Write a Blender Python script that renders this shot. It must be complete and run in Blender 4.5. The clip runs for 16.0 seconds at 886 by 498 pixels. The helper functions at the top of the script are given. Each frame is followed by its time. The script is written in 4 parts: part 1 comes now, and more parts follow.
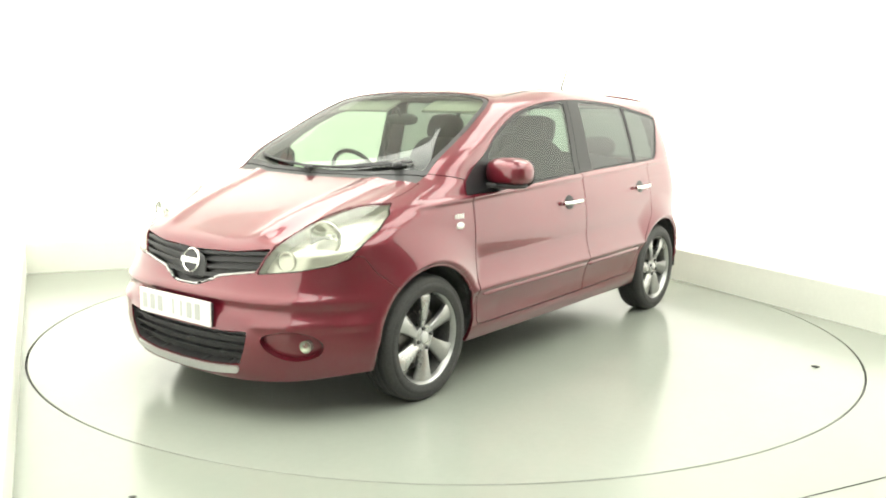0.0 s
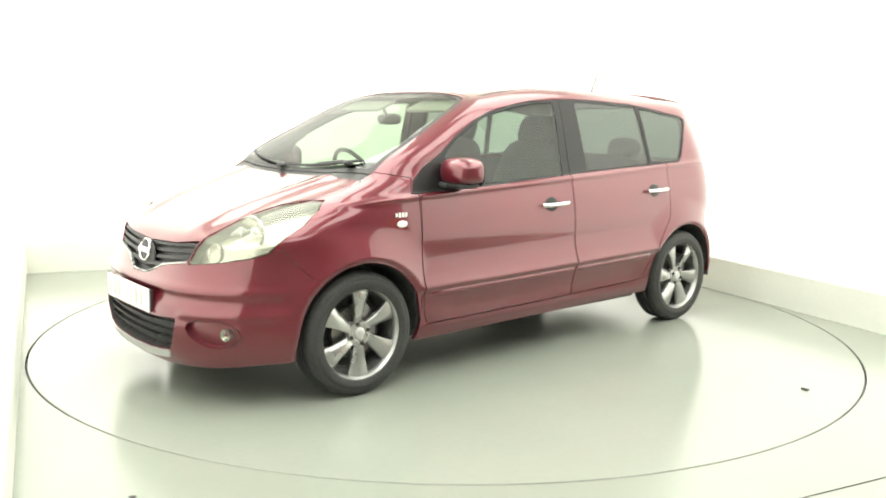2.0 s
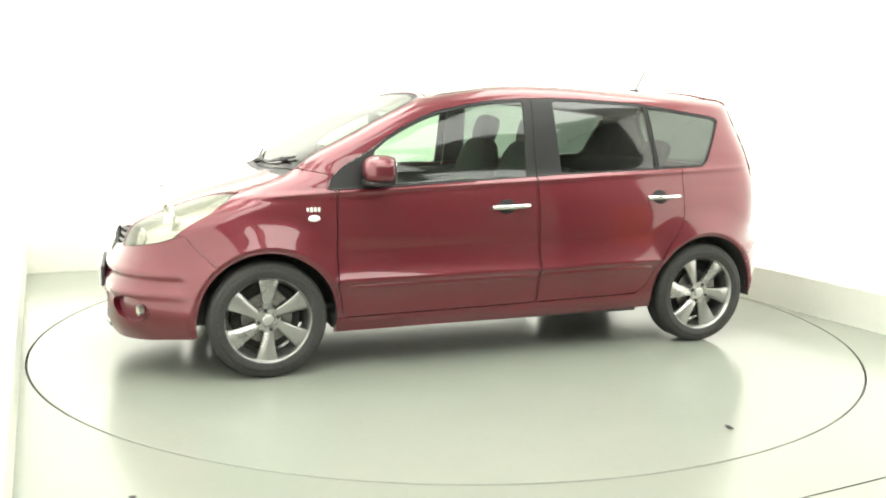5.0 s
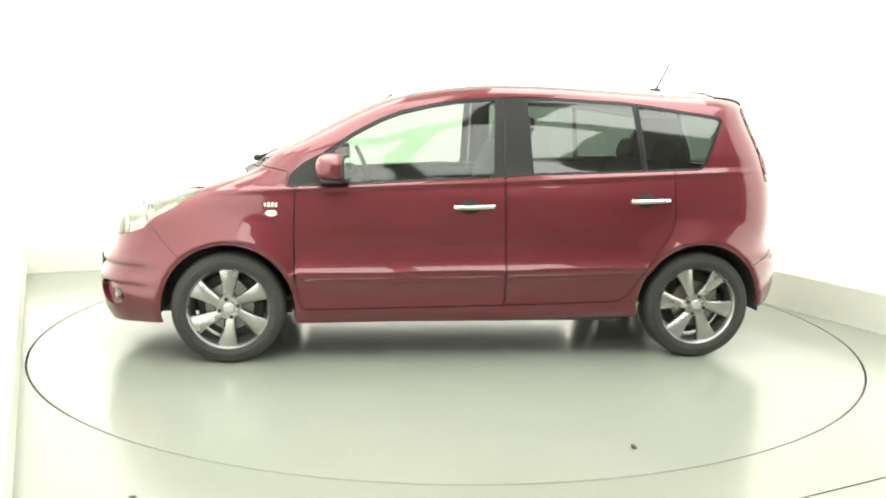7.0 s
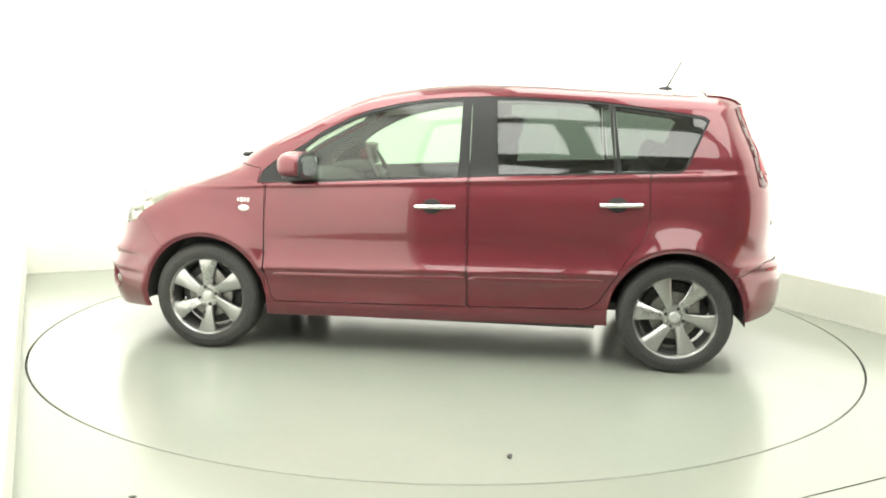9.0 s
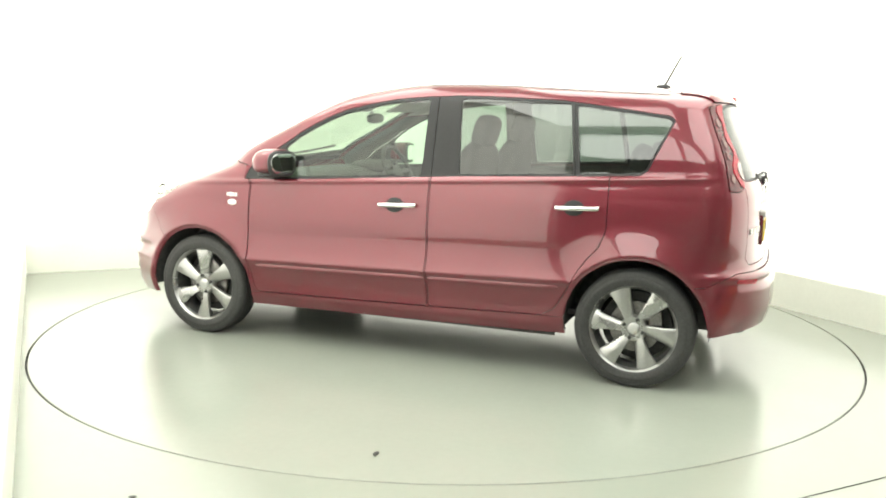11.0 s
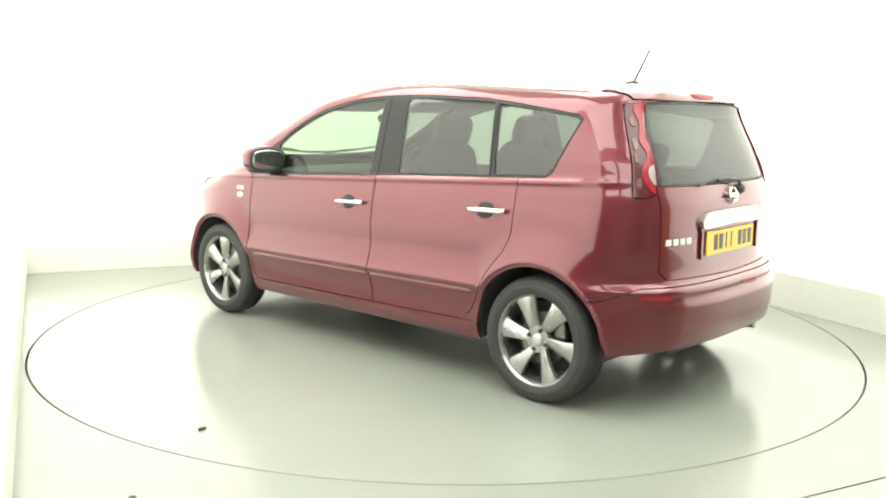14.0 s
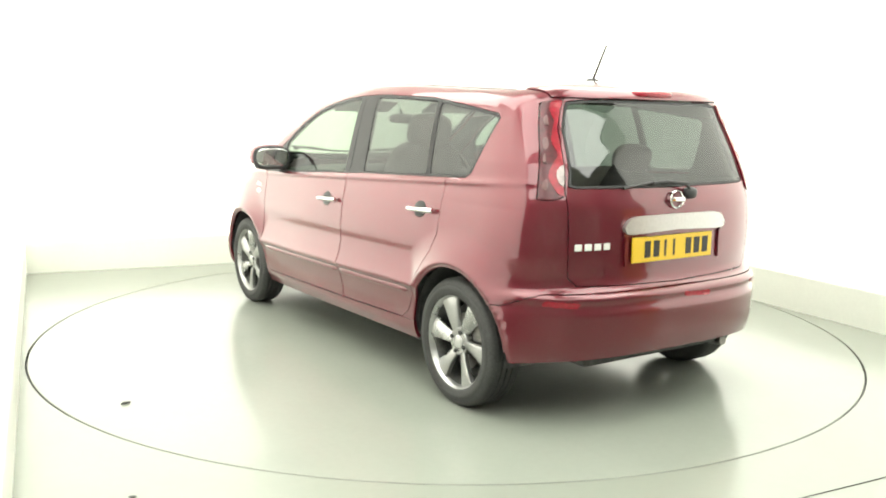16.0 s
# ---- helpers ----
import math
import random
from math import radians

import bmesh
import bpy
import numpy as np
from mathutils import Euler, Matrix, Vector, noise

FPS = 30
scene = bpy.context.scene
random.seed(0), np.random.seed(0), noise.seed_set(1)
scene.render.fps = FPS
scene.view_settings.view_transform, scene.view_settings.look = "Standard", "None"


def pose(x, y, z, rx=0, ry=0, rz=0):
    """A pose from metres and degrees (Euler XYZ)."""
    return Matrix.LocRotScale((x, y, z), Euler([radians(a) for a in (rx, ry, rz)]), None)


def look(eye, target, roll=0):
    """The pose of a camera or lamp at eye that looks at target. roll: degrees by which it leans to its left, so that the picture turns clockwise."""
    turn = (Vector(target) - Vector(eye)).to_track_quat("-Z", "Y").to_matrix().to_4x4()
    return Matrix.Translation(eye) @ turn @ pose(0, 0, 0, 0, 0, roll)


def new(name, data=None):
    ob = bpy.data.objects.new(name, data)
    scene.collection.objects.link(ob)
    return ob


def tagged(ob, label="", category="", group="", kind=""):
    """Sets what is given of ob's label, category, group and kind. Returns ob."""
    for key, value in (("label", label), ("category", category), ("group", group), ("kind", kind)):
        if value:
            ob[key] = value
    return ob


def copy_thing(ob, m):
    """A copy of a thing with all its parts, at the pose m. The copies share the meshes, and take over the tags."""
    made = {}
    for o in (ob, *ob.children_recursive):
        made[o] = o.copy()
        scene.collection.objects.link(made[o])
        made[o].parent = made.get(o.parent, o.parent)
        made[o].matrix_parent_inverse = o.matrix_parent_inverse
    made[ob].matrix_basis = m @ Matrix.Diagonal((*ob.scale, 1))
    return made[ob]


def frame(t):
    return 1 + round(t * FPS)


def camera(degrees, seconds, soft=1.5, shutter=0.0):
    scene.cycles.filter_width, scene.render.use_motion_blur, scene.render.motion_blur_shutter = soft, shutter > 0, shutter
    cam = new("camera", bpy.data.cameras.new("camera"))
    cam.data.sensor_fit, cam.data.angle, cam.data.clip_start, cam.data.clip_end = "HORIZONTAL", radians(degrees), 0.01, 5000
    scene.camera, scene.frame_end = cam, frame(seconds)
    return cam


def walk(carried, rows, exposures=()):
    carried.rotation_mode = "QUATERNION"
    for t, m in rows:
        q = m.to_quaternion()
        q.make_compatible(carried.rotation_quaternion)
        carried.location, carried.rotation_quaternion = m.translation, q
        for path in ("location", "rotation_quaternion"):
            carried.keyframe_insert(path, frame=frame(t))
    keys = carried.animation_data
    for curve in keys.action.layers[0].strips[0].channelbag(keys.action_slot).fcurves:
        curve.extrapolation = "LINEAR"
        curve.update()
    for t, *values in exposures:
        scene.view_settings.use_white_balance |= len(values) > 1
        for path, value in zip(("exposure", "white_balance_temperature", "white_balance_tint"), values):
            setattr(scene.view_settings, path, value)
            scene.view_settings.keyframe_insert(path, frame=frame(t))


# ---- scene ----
EXPO = 0.82
# ---------------------------------------------------------------- camera
cam = camera(54.73, 16.0, soft=1.9)
EYE = (0.0, -5.445, 1.344)
PSI, PITCH = -0.004854, 0.1553
AIM = (EYE[0] + math.sin(PSI) * math.cos(PITCH), EYE[1] + math.cos(PSI) * math.cos(PITCH), EYE[2] - math.sin(PITCH))
STAND = look(EYE, AIM, 0.96)
walk(cam, [(0.0, STAND), (16.0, STAND)], exposures=[(0.0, EXPO, 6500, 10), (16.0, EXPO, 6500, 10)])

# turn of the table, degrees, clockwise seen from above
TURN = [(0.0, 232.95), (0.5, 230.75), (1.0, 227.8), (1.5, 224.4), (2.0, 220.9), (2.5, 217.45), (3.0, 214.0), (3.5, 210.6),
        (4.0, 207.1), (4.5, 203.65), (5.0, 200.2), (5.5, 196.7), (6.0, 193.25), (6.5, 189.8), (7.0, 186.4), (7.5, 182.95), (8.0, 179.5),
        (8.5, 176.1), (9.0, 172.5), (9.5, 169.1), (10.0, 165.65), (10.5, 162.2), (11.0, 158.7), (11.5, 155.25), (12.0, 151.75),
        (12.5, 148.3), (13.0, 144.85), (13.5, 141.4), (14.0, 137.95), (14.5, 134.6), (15.0, 131.1), (15.5, 127.7), (16.0, 124.1)]

# ---------------------------------------------------------------- world
world = bpy.data.worlds.new("world")
scene.world = world
world.use_nodes = True
world.node_tree.nodes["Background"].inputs[0].default_value = (1, 1, 1, 1)
world.node_tree.nodes["Background"].inputs[1].default_value = 0.3
PANEL_GLOW = 2.75
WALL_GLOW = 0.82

# ---------------------------------------------------------------- materials


def material(name, color, rough=0.5, metal=0.0, spots=0.0, grain=0.0, grain_size=60.0, bump=0.0, bump_size=200.0, coat=0.0, rough_vary=0.0, spec=0.5, coat_ior=1.5):
    m = bpy.data.materials.new(name)
    m.use_nodes = True
    nt = m.node_tree
    b = nt.nodes["Principled BSDF"]
    b.inputs["Roughness"].default_value = rough
    b.inputs["Metallic"].default_value = metal
    b.inputs["Coat Weight"].default_value = coat
    b.inputs["Coat Roughness"].default_value = 0.03
    b.inputs["Coat IOR"].default_value = coat_ior
    b.inputs["Specular IOR Level"].default_value = spec
    b.inputs["Base Color"].default_value = (*color, 1)
    tc = nt.nodes.new("ShaderNodeTexCoord")

    def tex(size, detail=4):
        n = nt.nodes.new("ShaderNodeTexNoise")
        n.inputs["Scale"].default_value = size
        n.inputs["Detail"].default_value = detail
        nt.links.new(tc.outputs["Object"], n.inputs["Vector"])
        return n.outputs["Fac"]

    if spots or grain:
        mix = None
        src = None
        for amount, size in ((spots, 2.3), (grain, grain_size)):
            if not amount:
                continue
            r = nt.nodes.new("ShaderNodeMapRange")
            r.inputs["From Min"].default_value, r.inputs["From Max"].default_value = .3, .7
            r.inputs["To Min"].default_value, r.inputs["To Max"].default_value = 1 - amount, 1 + amount
            nt.links.new(tex(size), r.inputs["Value"])
            mix = nt.nodes.new("ShaderNodeMix")
            mix.data_type, mix.blend_type = "RGBA", "MULTIPLY"
            mix.inputs["Factor"].default_value = 1
            if src is None:
                mix.inputs["A"].default_value = (*color, 1)
            else:
                nt.links.new(src, mix.inputs["A"])
            nt.links.new(r.outputs["Result"], mix.inputs["B"])
            src = mix.outputs["Result"]
        nt.links.new(src, b.inputs["Base Color"])
    if rough_vary:
        r = nt.nodes.new("ShaderNodeMapRange")
        r.inputs["From Min"].default_value, r.inputs["From Max"].default_value = .3, .7
        r.inputs["To Min"].default_value, r.inputs["To Max"].default_value = max(0, rough - rough_vary), rough + rough_vary
        nt.links.new(tex(5.0, 6), r.inputs["Value"])
        nt.links.new(r.outputs["Result"], b.inputs["Roughness"])
    if bump:
        k = nt.nodes.new("ShaderNodeBump")
        k.inputs["Strength"].default_value = bump
        k.inputs["Distance"].default_value = 0.002
        nt.links.new(tex(bump_size), k.inputs["Height"])
        nt.links.new(k.outputs["Normal"], b.inputs["Normal"])
    return m


def glass(name, tint, gloss=0.9, base=0.05):
    """Clear or tinted pane: light passes straight through, the surface mirrors by Fresnel."""
    m = bpy.data.materials.new(name)
    m.use_nodes = True
    nt = m.node_tree
    nt.nodes.remove(nt.nodes["Principled BSDF"])
    out = nt.nodes["Material Output"]
    tr = nt.nodes.new("ShaderNodeBsdfTransparent")
    tr.inputs[0].default_value = (*tint, 1)
    gl = nt.nodes.new("ShaderNodeBsdfGlossy")
    gl.inputs["Roughness"].default_value = 0.02
    gl.inputs["Color"].default_value = (gloss, gloss, gloss, 1)
    lw = nt.nodes.new("ShaderNodeLayerWeight")
    lw.inputs["Blend"].default_value = 0.5
    pw = nt.nodes.new("ShaderNodeMath")
    pw.operation = "POWER"
    pw.inputs[1].default_value = 5
    nt.links.new(lw.outputs["Facing"], pw.inputs[0])
    fr = nt.nodes.new("ShaderNodeMath")
    fr.operation = "MULTIPLY_ADD"
    fr.inputs[1].default_value, fr.inputs[2].default_value = .85, base
    nt.links.new(pw.outputs[0], fr.inputs[0])
    a = nt.nodes.new("ShaderNodeMixShader")
    nt.links.new(fr.outputs[0], a.inputs[0])
    nt.links.new(tr.outputs[0], a.inputs[1])
    nt.links.new(gl.outputs[0], a.inputs[2])
    # faint smears change the gloss a little from place to place
    tc = nt.nodes.new("ShaderNodeTexCoord")
    nz = nt.nodes.new("ShaderNodeTexNoise")
    nz.inputs["Scale"].default_value = 4
    nt.links.new(tc.outputs["Object"], nz.inputs["Vector"])
    mu = nt.nodes.new("ShaderNodeMath")
    mu.operation = "MULTIPLY"
    mu.inputs[1].default_value = .09
    nt.links.new(nz.outputs["Fac"], mu.inputs[0])
    nt.links.new(mu.outputs[0], gl.inputs["Roughness"])
    nt.links.new(a.outputs[0], out.inputs["Surface"])
    return m


def glow(name, color, strength):
    m = bpy.data.materials.new(name)
    m.use_nodes = True
    b = m.node_tree.nodes["Principled BSDF"]
    b.inputs["Base Color"].default_value = (*color, 1)
    b.inputs["Emission Color"].default_value = (*color, 1)
    b.inputs["Emission Strength"].default_value = strength
    return m


PAINT = material("red_metallic_paint", (.128, .0045, .015), rough=.34, metal=.45, grain=.06, grain_size=900, spots=.03, coat=1.0, coat_ior=1.60)
TRIM = material("black_plastic", (.03, .03, .031), rough=.5, grain=.15, grain_size=300, bump=.1)
PIANO = material("satin_black_pillar_film", (.014, .014, .015), rough=.38, grain=.1, spec=.35)
LINING = material("dark_grey_lining", (.075, .075, .075), rough=.8, grain=.2, grain_size=250, bump=.2)
HEADLINER = material("pale_grey_headliner", (.45, .44, .41), rough=.9, grain=.08, grain_size=300)
CLOTH = material("charcoal_seat_cloth", (.05, .05, .052), rough=.9, grain=.3, grain_size=350, bump=.4, bump_size=500)
CHROME = material("chrome", (.82, .82, .80), rough=.08, metal=1.0, rough_vary=.03)
SILVER = material("silver_plastic", (.55, .55, .54), rough=.35, metal=.6, grain=.05)
ALLOY = material("grey_alloy", (.42, .42, .41), rough=.30, metal=.9, grain=.06, grain_size=120, rough_vary=.08)
# darker copy of the alloy: shade inside the rim painted in
BARREL = material("shaded_alloy_barrel", (.14, .14, .135), rough=.5, metal=.7, grain=.2, grain_size=60)
IRON = material("brake_iron", (.25, .24, .23), rough=.4, metal=.9, grain=.2, grain_size=80)
RUBBER = material("tyre_rubber", (.032, .032, .031), rough=.62, grain=.25, grain_size=90, spots=.15, bump=.15, bump_size=300)
UNDER = material("underbody", (.06, .06, .058), rough=.8, grain=.3, grain_size=40, bump=.3, bump_size=60)
SCREEN_GLASS = glass("clear_green_glass", (.56, .63, .54), gloss=.62, base=.10)
SIDE_GLASS = glass("green_side_glass", (.51, .62, .52), base=.06)
DARK_GLASS = glass("privacy_glass", (.21, .25, .225), base=.085)
LENS = glass("clear_lens", (.93, .94, .90))
REFLECTOR = material("lamp_reflector", (.46, .46, .41), rough=.25, metal=.6, grain=.15, grain_size=35)
BRUSHED = material("brushed_satin_chrome", (.50, .50, .49), rough=.38, metal=.9, grain=.06, grain_size=80)
RED_LENS = material("red_lens", (.30, .008, .022), rough=.22, grain=.25, grain_size=60, coat=.2)
SMOKE_LENS = material("smoked_lens", (.085, .012, .018), rough=.22, grain=.35, grain_size=60, coat=.2)
PALE_LENS = material("pale_lens", (.42, .36, .35), rough=.2, grain=.3, grain_size=60, coat=.2)
FACET_LENS = material("rosy_facet_lens", (.17, .085, .085), rough=.22, grain=.3, grain_size=60, coat=.2)
PLATE_WHITE = material("white_plate", (.70, .70, .68), rough=.3, grain=.02)
PLATE_YELLOW = material("yellow_plate", (.80, .52, .02), rough=.3, grain=.03)
INK = material("black_ink", (.012, .012, .012), rough=.4)
FAINT_INK = material("pale_grey_ink", (.40, .41, .39), rough=.4)
MIRROR_GLASS = material("mirror_glass", (.85, .86, .86), rough=.02, metal=1.0)
BADGE_WHITE = material("white_badge", (.80, .79, .76), rough=.25)
FLOOR_PAINT = material("pale_floor_paint", (.262, .280, .240), rough=.19, spots=.012, grain=.008, grain_size=25)
TABLE_PAINT = material("pale_turntable_paint", (.272, .289, .252), rough=.18, spots=.02, grain=.012, grain_size=30, rough_vary=.03)
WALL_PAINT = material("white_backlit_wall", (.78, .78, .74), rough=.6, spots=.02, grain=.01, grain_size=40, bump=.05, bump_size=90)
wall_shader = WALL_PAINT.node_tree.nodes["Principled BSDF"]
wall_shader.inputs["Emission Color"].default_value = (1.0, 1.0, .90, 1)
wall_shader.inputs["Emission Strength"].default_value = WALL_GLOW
# greys that stand in for an unlit end, toned for the car's reflections
DARK_PAINT = material("unlit_room_stand_in", (.20, .20, .19), rough=.7, spots=.08, grain=.03, grain_size=40)
DIM_PAINT = material("dim_end_stand_in", (.52, .52, .49), rough=.7, spots=.08, grain=.03, grain_size=40)
SKIRT_PAINT = material("pale_grey_skirting_paint", (.76, .77, .70), rough=.45, spots=.03, grain=.015, grain_size=40)
CEILING_PAINT = material("white_ceiling_paint", (.84, .84, .80), rough=.8, spots=.02)
ORANGE_BOARD = material("orange_brown_stand_in", (.60, .22, .028), rough=.5, spots=.12, grain=.18, grain_size=18, bump=.15, bump_size=60)
GAP = material("dark_gap", (.03, .03, .028), rough=.8, grain=.2)
DIRT = material("dark_grit", (.06, .06, .055), rough=.9, grain=.3)
SEAM = material("seam_tape_edge", (.06, .06, .055), rough=.5, grain=.1)
PANEL = glow("light_panel", (.98, 1.0, .93), PANEL_GLOW)


# ---------------------------------------------------------------- mesh helpers
def finish(bm, name, mat, smooth=False):
    me = bpy.data.meshes.new(name)
    bmesh.ops.recalc_face_normals(bm, faces=bm.faces)
    bm.to_mesh(me)
    bm.free()
    me.materials.append(mat)
    if smooth:
        me.polygons.foreach_set("use_smooth", [True] * len(me.polygons))
        me.set_sharp_from_angle(angle=radians(38))
    return me


def part(name, bm, mat, parent, label="", smooth=True):
    ob = new(name, finish(bm, name, mat, smooth))
    ob.parent = parent
    return tagged(ob, label)


def thing(name, bm, mat, label, category, kind="", group="", smooth=False):
    return tagged(new(name, finish(bm, name, mat, smooth)), label, category, group, kind)


def add_box(bm, center, size, bevel=0.0, turn=None, segments=2):
    r = bmesh.ops.create_cube(bm, size=1)
    vs = r["verts"]
    bmesh.ops.scale(bm, vec=size, verts=vs)
    if bevel:
        es = {e for v in vs for e in v.link_edges}
        out = bmesh.ops.bevel(bm, geom=list(es), offset=bevel, segments=segments, affect="EDGES", profile=.5)
        vs = list({v for f in out["faces"] for v in f.verts} | {v for v in vs if v.is_valid})
    if turn is not None:
        bmesh.ops.transform(bm, matrix=turn, verts=vs)
    bmesh.ops.translate(bm, vec=center, verts=vs)
    return vs


def box(center, size, bevel=0.0, turn=None, segments=2):
    bm = bmesh.new()
    add_box(bm, center, size, bevel, turn, segments)
    return bm


def lathe(profile, n=48, axis="y", bm=None, arc=2 * math.pi):
    """Turns (radius, along) pairs about an axis."""
    bm = bm or bmesh.new()
    closed = abs(arc - 2 * math.pi) < 1e-6
    rings = []
    for k in range(n if closed else n + 1):
        a = arc * k / n
        row = []
        for r, h in profile:
            c, s = r * math.cos(a), r * math.sin(a)
            co = (c, h, s) if axis == "y" else ((c, s, h) if axis == "z" else (h, c, s))
            row.append(bm.verts.new(co))
        rings.append(row)
    for k in range(n):
        A, B = rings[k], rings[(k + 1) % len(rings)]
        for i in range(len(profile) - 1):
            bm.faces.new((A[i], A[i + 1], B[i + 1], B[i]))
    bmesh.ops.remove_doubles(bm, verts=bm.verts, dist=1e-5)
    return bm


def tube(points, radius, n=8, bm=None, taper=None):
    """A round bar along a line of points."""
    bm = bm or bmesh.new()
    pts = [Vector(p) for p in points]
    rows = []
    for i, p in enumerate(pts):
        d = (pts[min(i + 1, len(pts) - 1)] - pts[max(i - 1, 0)]).normalized()
        side = d.cross(Vector((0, 0, 1)))
        if side.length < 1e-3:
            side = d.cross(Vector((0, 1, 0)))
        side.normalize()
        up = side.cross(d)
        r = radius if taper is None else radius + (taper - radius) * i / (len(pts) - 1)
        rows.append([bm.verts.new(p + r * (math.cos(2 * math.pi * k / n) * side + math.sin(2 * math.pi * k / n) * up)) for k in range(n)])
    for A, B in zip(rows, rows[1:]):
        for k in range(n):
            bm.faces.new((A[k], A[(k + 1) % n], B[(k + 1) % n], B[k]))
    bm.faces.new(rows[0][::-1])
    bm.faces.new(rows[-1])
    return bm


def blob(center, size, power=2.6, n=28, bm=None, turn=None):
    """A rounded box: superellipsoid of full size."""
    bm = bm or bmesh.new()
    r = bmesh.ops.create_uvsphere(bm, u_segments=n, v_segments=n // 2 + 2, radius=1)
    for v in r["verts"]:
        s = sum(abs(c) ** power for c in v.co) ** (-1 / power)
        v.co = Vector((v.co.x * s * size[0] / 2, v.co.y * s * size[1] / 2, v.co.z * s * size[2] / 2))
    if turn is not None:
        bmesh.ops.transform(bm, matrix=turn, verts=r["verts"])
    bmesh.ops.translate(bm, vec=center, verts=r["verts"])
    return bm


def prism(outline, axis, lo, hi):
    """A flat outline given thickness along an axis."""
    bm = bmesh.new()

    def at(p, h):
        return {"x": (h, p[0], p[1]), "y": (p[0], h, p[1]), "z": (p[0], p[1], h)}[axis]
    a = [bm.verts.new(at(p, lo)) for p in outline]
    b = [bm.verts.new(at(p, hi)) for p in outline]
    bm.faces.new(a)
    bm.faces.new(b[::-1])
    for i in range(len(a)):
        j = (i + 1) % len(a)
        bm.faces.new((a[i], a[j], b[j], b[i]))
    return bm


# ---------------------------------------------------------------- the booth
RING = 2.4627
ROOM = [(-3.47, 1.45), (1.10, 3.46), (3.90, -2.29), (4.6, -4.2), (4.6, -7.4), (-3.6, -7.4), (-3.6, -4.3), (-1.05, -3.62)]
TALL = 3.1


def build_booth():
    # floor with the round opening of the turntable
    bm = bmesh.new()
    n = 144
    inner = [bm.verts.new(((RING + .010) * math.cos(2 * math.pi * k / n), (RING + .010) * math.sin(2 * math.pi * k / n), 0)) for k in range(n)]
    outer = [bm.verts.new((9 * math.cos(2 * math.pi * k / n), 9 * math.sin(2 * math.pi * k / n), 0)) for k in range(n)]
    pit = [bm.verts.new((v.co.x, v.co.y, -.06)) for v in inner]
    for k in range(n):
        j = (k + 1) % n
        bm.faces.new((inner[k], inner[j], outer[j], outer[k]))
        bm.faces.new((pit[k], pit[j], inner[j], inner[k]))
    thing("floor", bm, FLOOR_PAINT, "pale grey-green painted floor with a soft sheen", "floor", "structure")
    bm = lathe([(0, -.06), (RING + .02, -.06), (RING + .02, -.08), (0, -.08)], 96, "z")
    thing("floor_pit", bm, GAP, "dark pit under the edge of the turntable", "floor", "structure")
    names = ["wall_west", "wall_northwest", "wall_northeast", "wall_east", "wall_southeast", "wall_south", "wall_southwest", "wall_corner"]
    for i in range(len(ROOM)):
        a, b = Vector((*ROOM[i - 1], 0)), Vector((*ROOM[i], 0))
        d = (b - a).normalized()
        out = Vector((-d.y, d.x, 0))
        # walls butt at their inner edges
        bm = bmesh.new()
        q = [a, b, b + .1 * out, a + .1 * out]
        lo = [bm.verts.new(p) for p in q]
        hi = [bm.verts.new(p + Vector((0, 0, TALL))) for p in q]
        bm.faces.new(lo[::-1])
        bm.faces.new(hi)
        for k in range(4):
            bm.faces.new((lo[k], lo[(k + 1) % 4], hi[(k + 1) % 4], hi[k]))
        # unseen walls round the camera, their missing light put into the colour
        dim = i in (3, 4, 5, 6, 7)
        thing(names[i], bm, DARK_PAINT if i == 3 else DIM_PAINT if dim else WALL_PAINT, "unseen dark grey wall standing in for the unlit room beyond the booth" if i == 3 else "unseen grey wall at the booth's open end, its dimness put into the colour" if dim else "plain backlit white booth wall glowing evenly", "wall", "structure")
    # skirting boards at the foot of the white walls
    for i in range(3):
        a, b = Vector((*ROOM[i - 1], 0)), Vector((*ROOM[i], 0))
        d = (b - a).normalized()
        into = Vector((d.y, -d.x, 0))
        prof = [(.0, .0), (.014, .0), (.014, .250), (.010, .258), (.0, .262)]
        bm = bmesh.new()
        rows = [[bm.verts.new(p + into * u + Vector((0, 0, v))) for u, v in prof] for p in (a + d * (.016 if i else 0), b - d * .016)]
        for k in range(len(prof)):
            m = (k + 1) % len(prof)
            bm.faces.new((rows[0][k], rows[0][m], rows[1][m], rows[1][k]))
        bm.faces.new(rows[0][::-1])
        bm.faces.new(rows[1])
        thing("baseboard", bm, SKIRT_PAINT, "tall pale grey skirting board at the wall's foot", "baseboard", "structure")
    bm = box((.8, -.9, TALL + .05), (11, 14, .1))
    thing("ceiling", bm, CEILING_PAINT, "plain white booth ceiling", "ceiling", "structure")
    # luminous ceiling panels, assumed overhead and out of view
    bm = box((0, 0, 0), (LIGHT_X, LIGHT_Y, .012), .003)
    base = new("ceiling_light")
    tagged(base, "assumed flat white luminous ceiling panel, out of view, in a slim frame", "ceiling light", "ceiling panels over the turntable")
    part("diffuser", bm, PANEL, base, "glowing white diffuser", smooth=False)
    bm = bmesh.new()
    for s in (-1, 1):
        add_box(bm, (s * (LIGHT_X / 2 + .015), 0, .008), (.03, LIGHT_Y + .06, .04), .004)
        add_box(bm, (0, s * (LIGHT_Y / 2 + .015), .008), (LIGHT_X, .03, .04), .004)
    part("frame", bm, SILVER, base, "", smooth=False)
    first = True
    for x, y in LIGHTS:
        m = pose(x, y, TALL - .03)
        if first:
            base.matrix_basis = m
            first = False
        else:
            copy_thing(base, m)
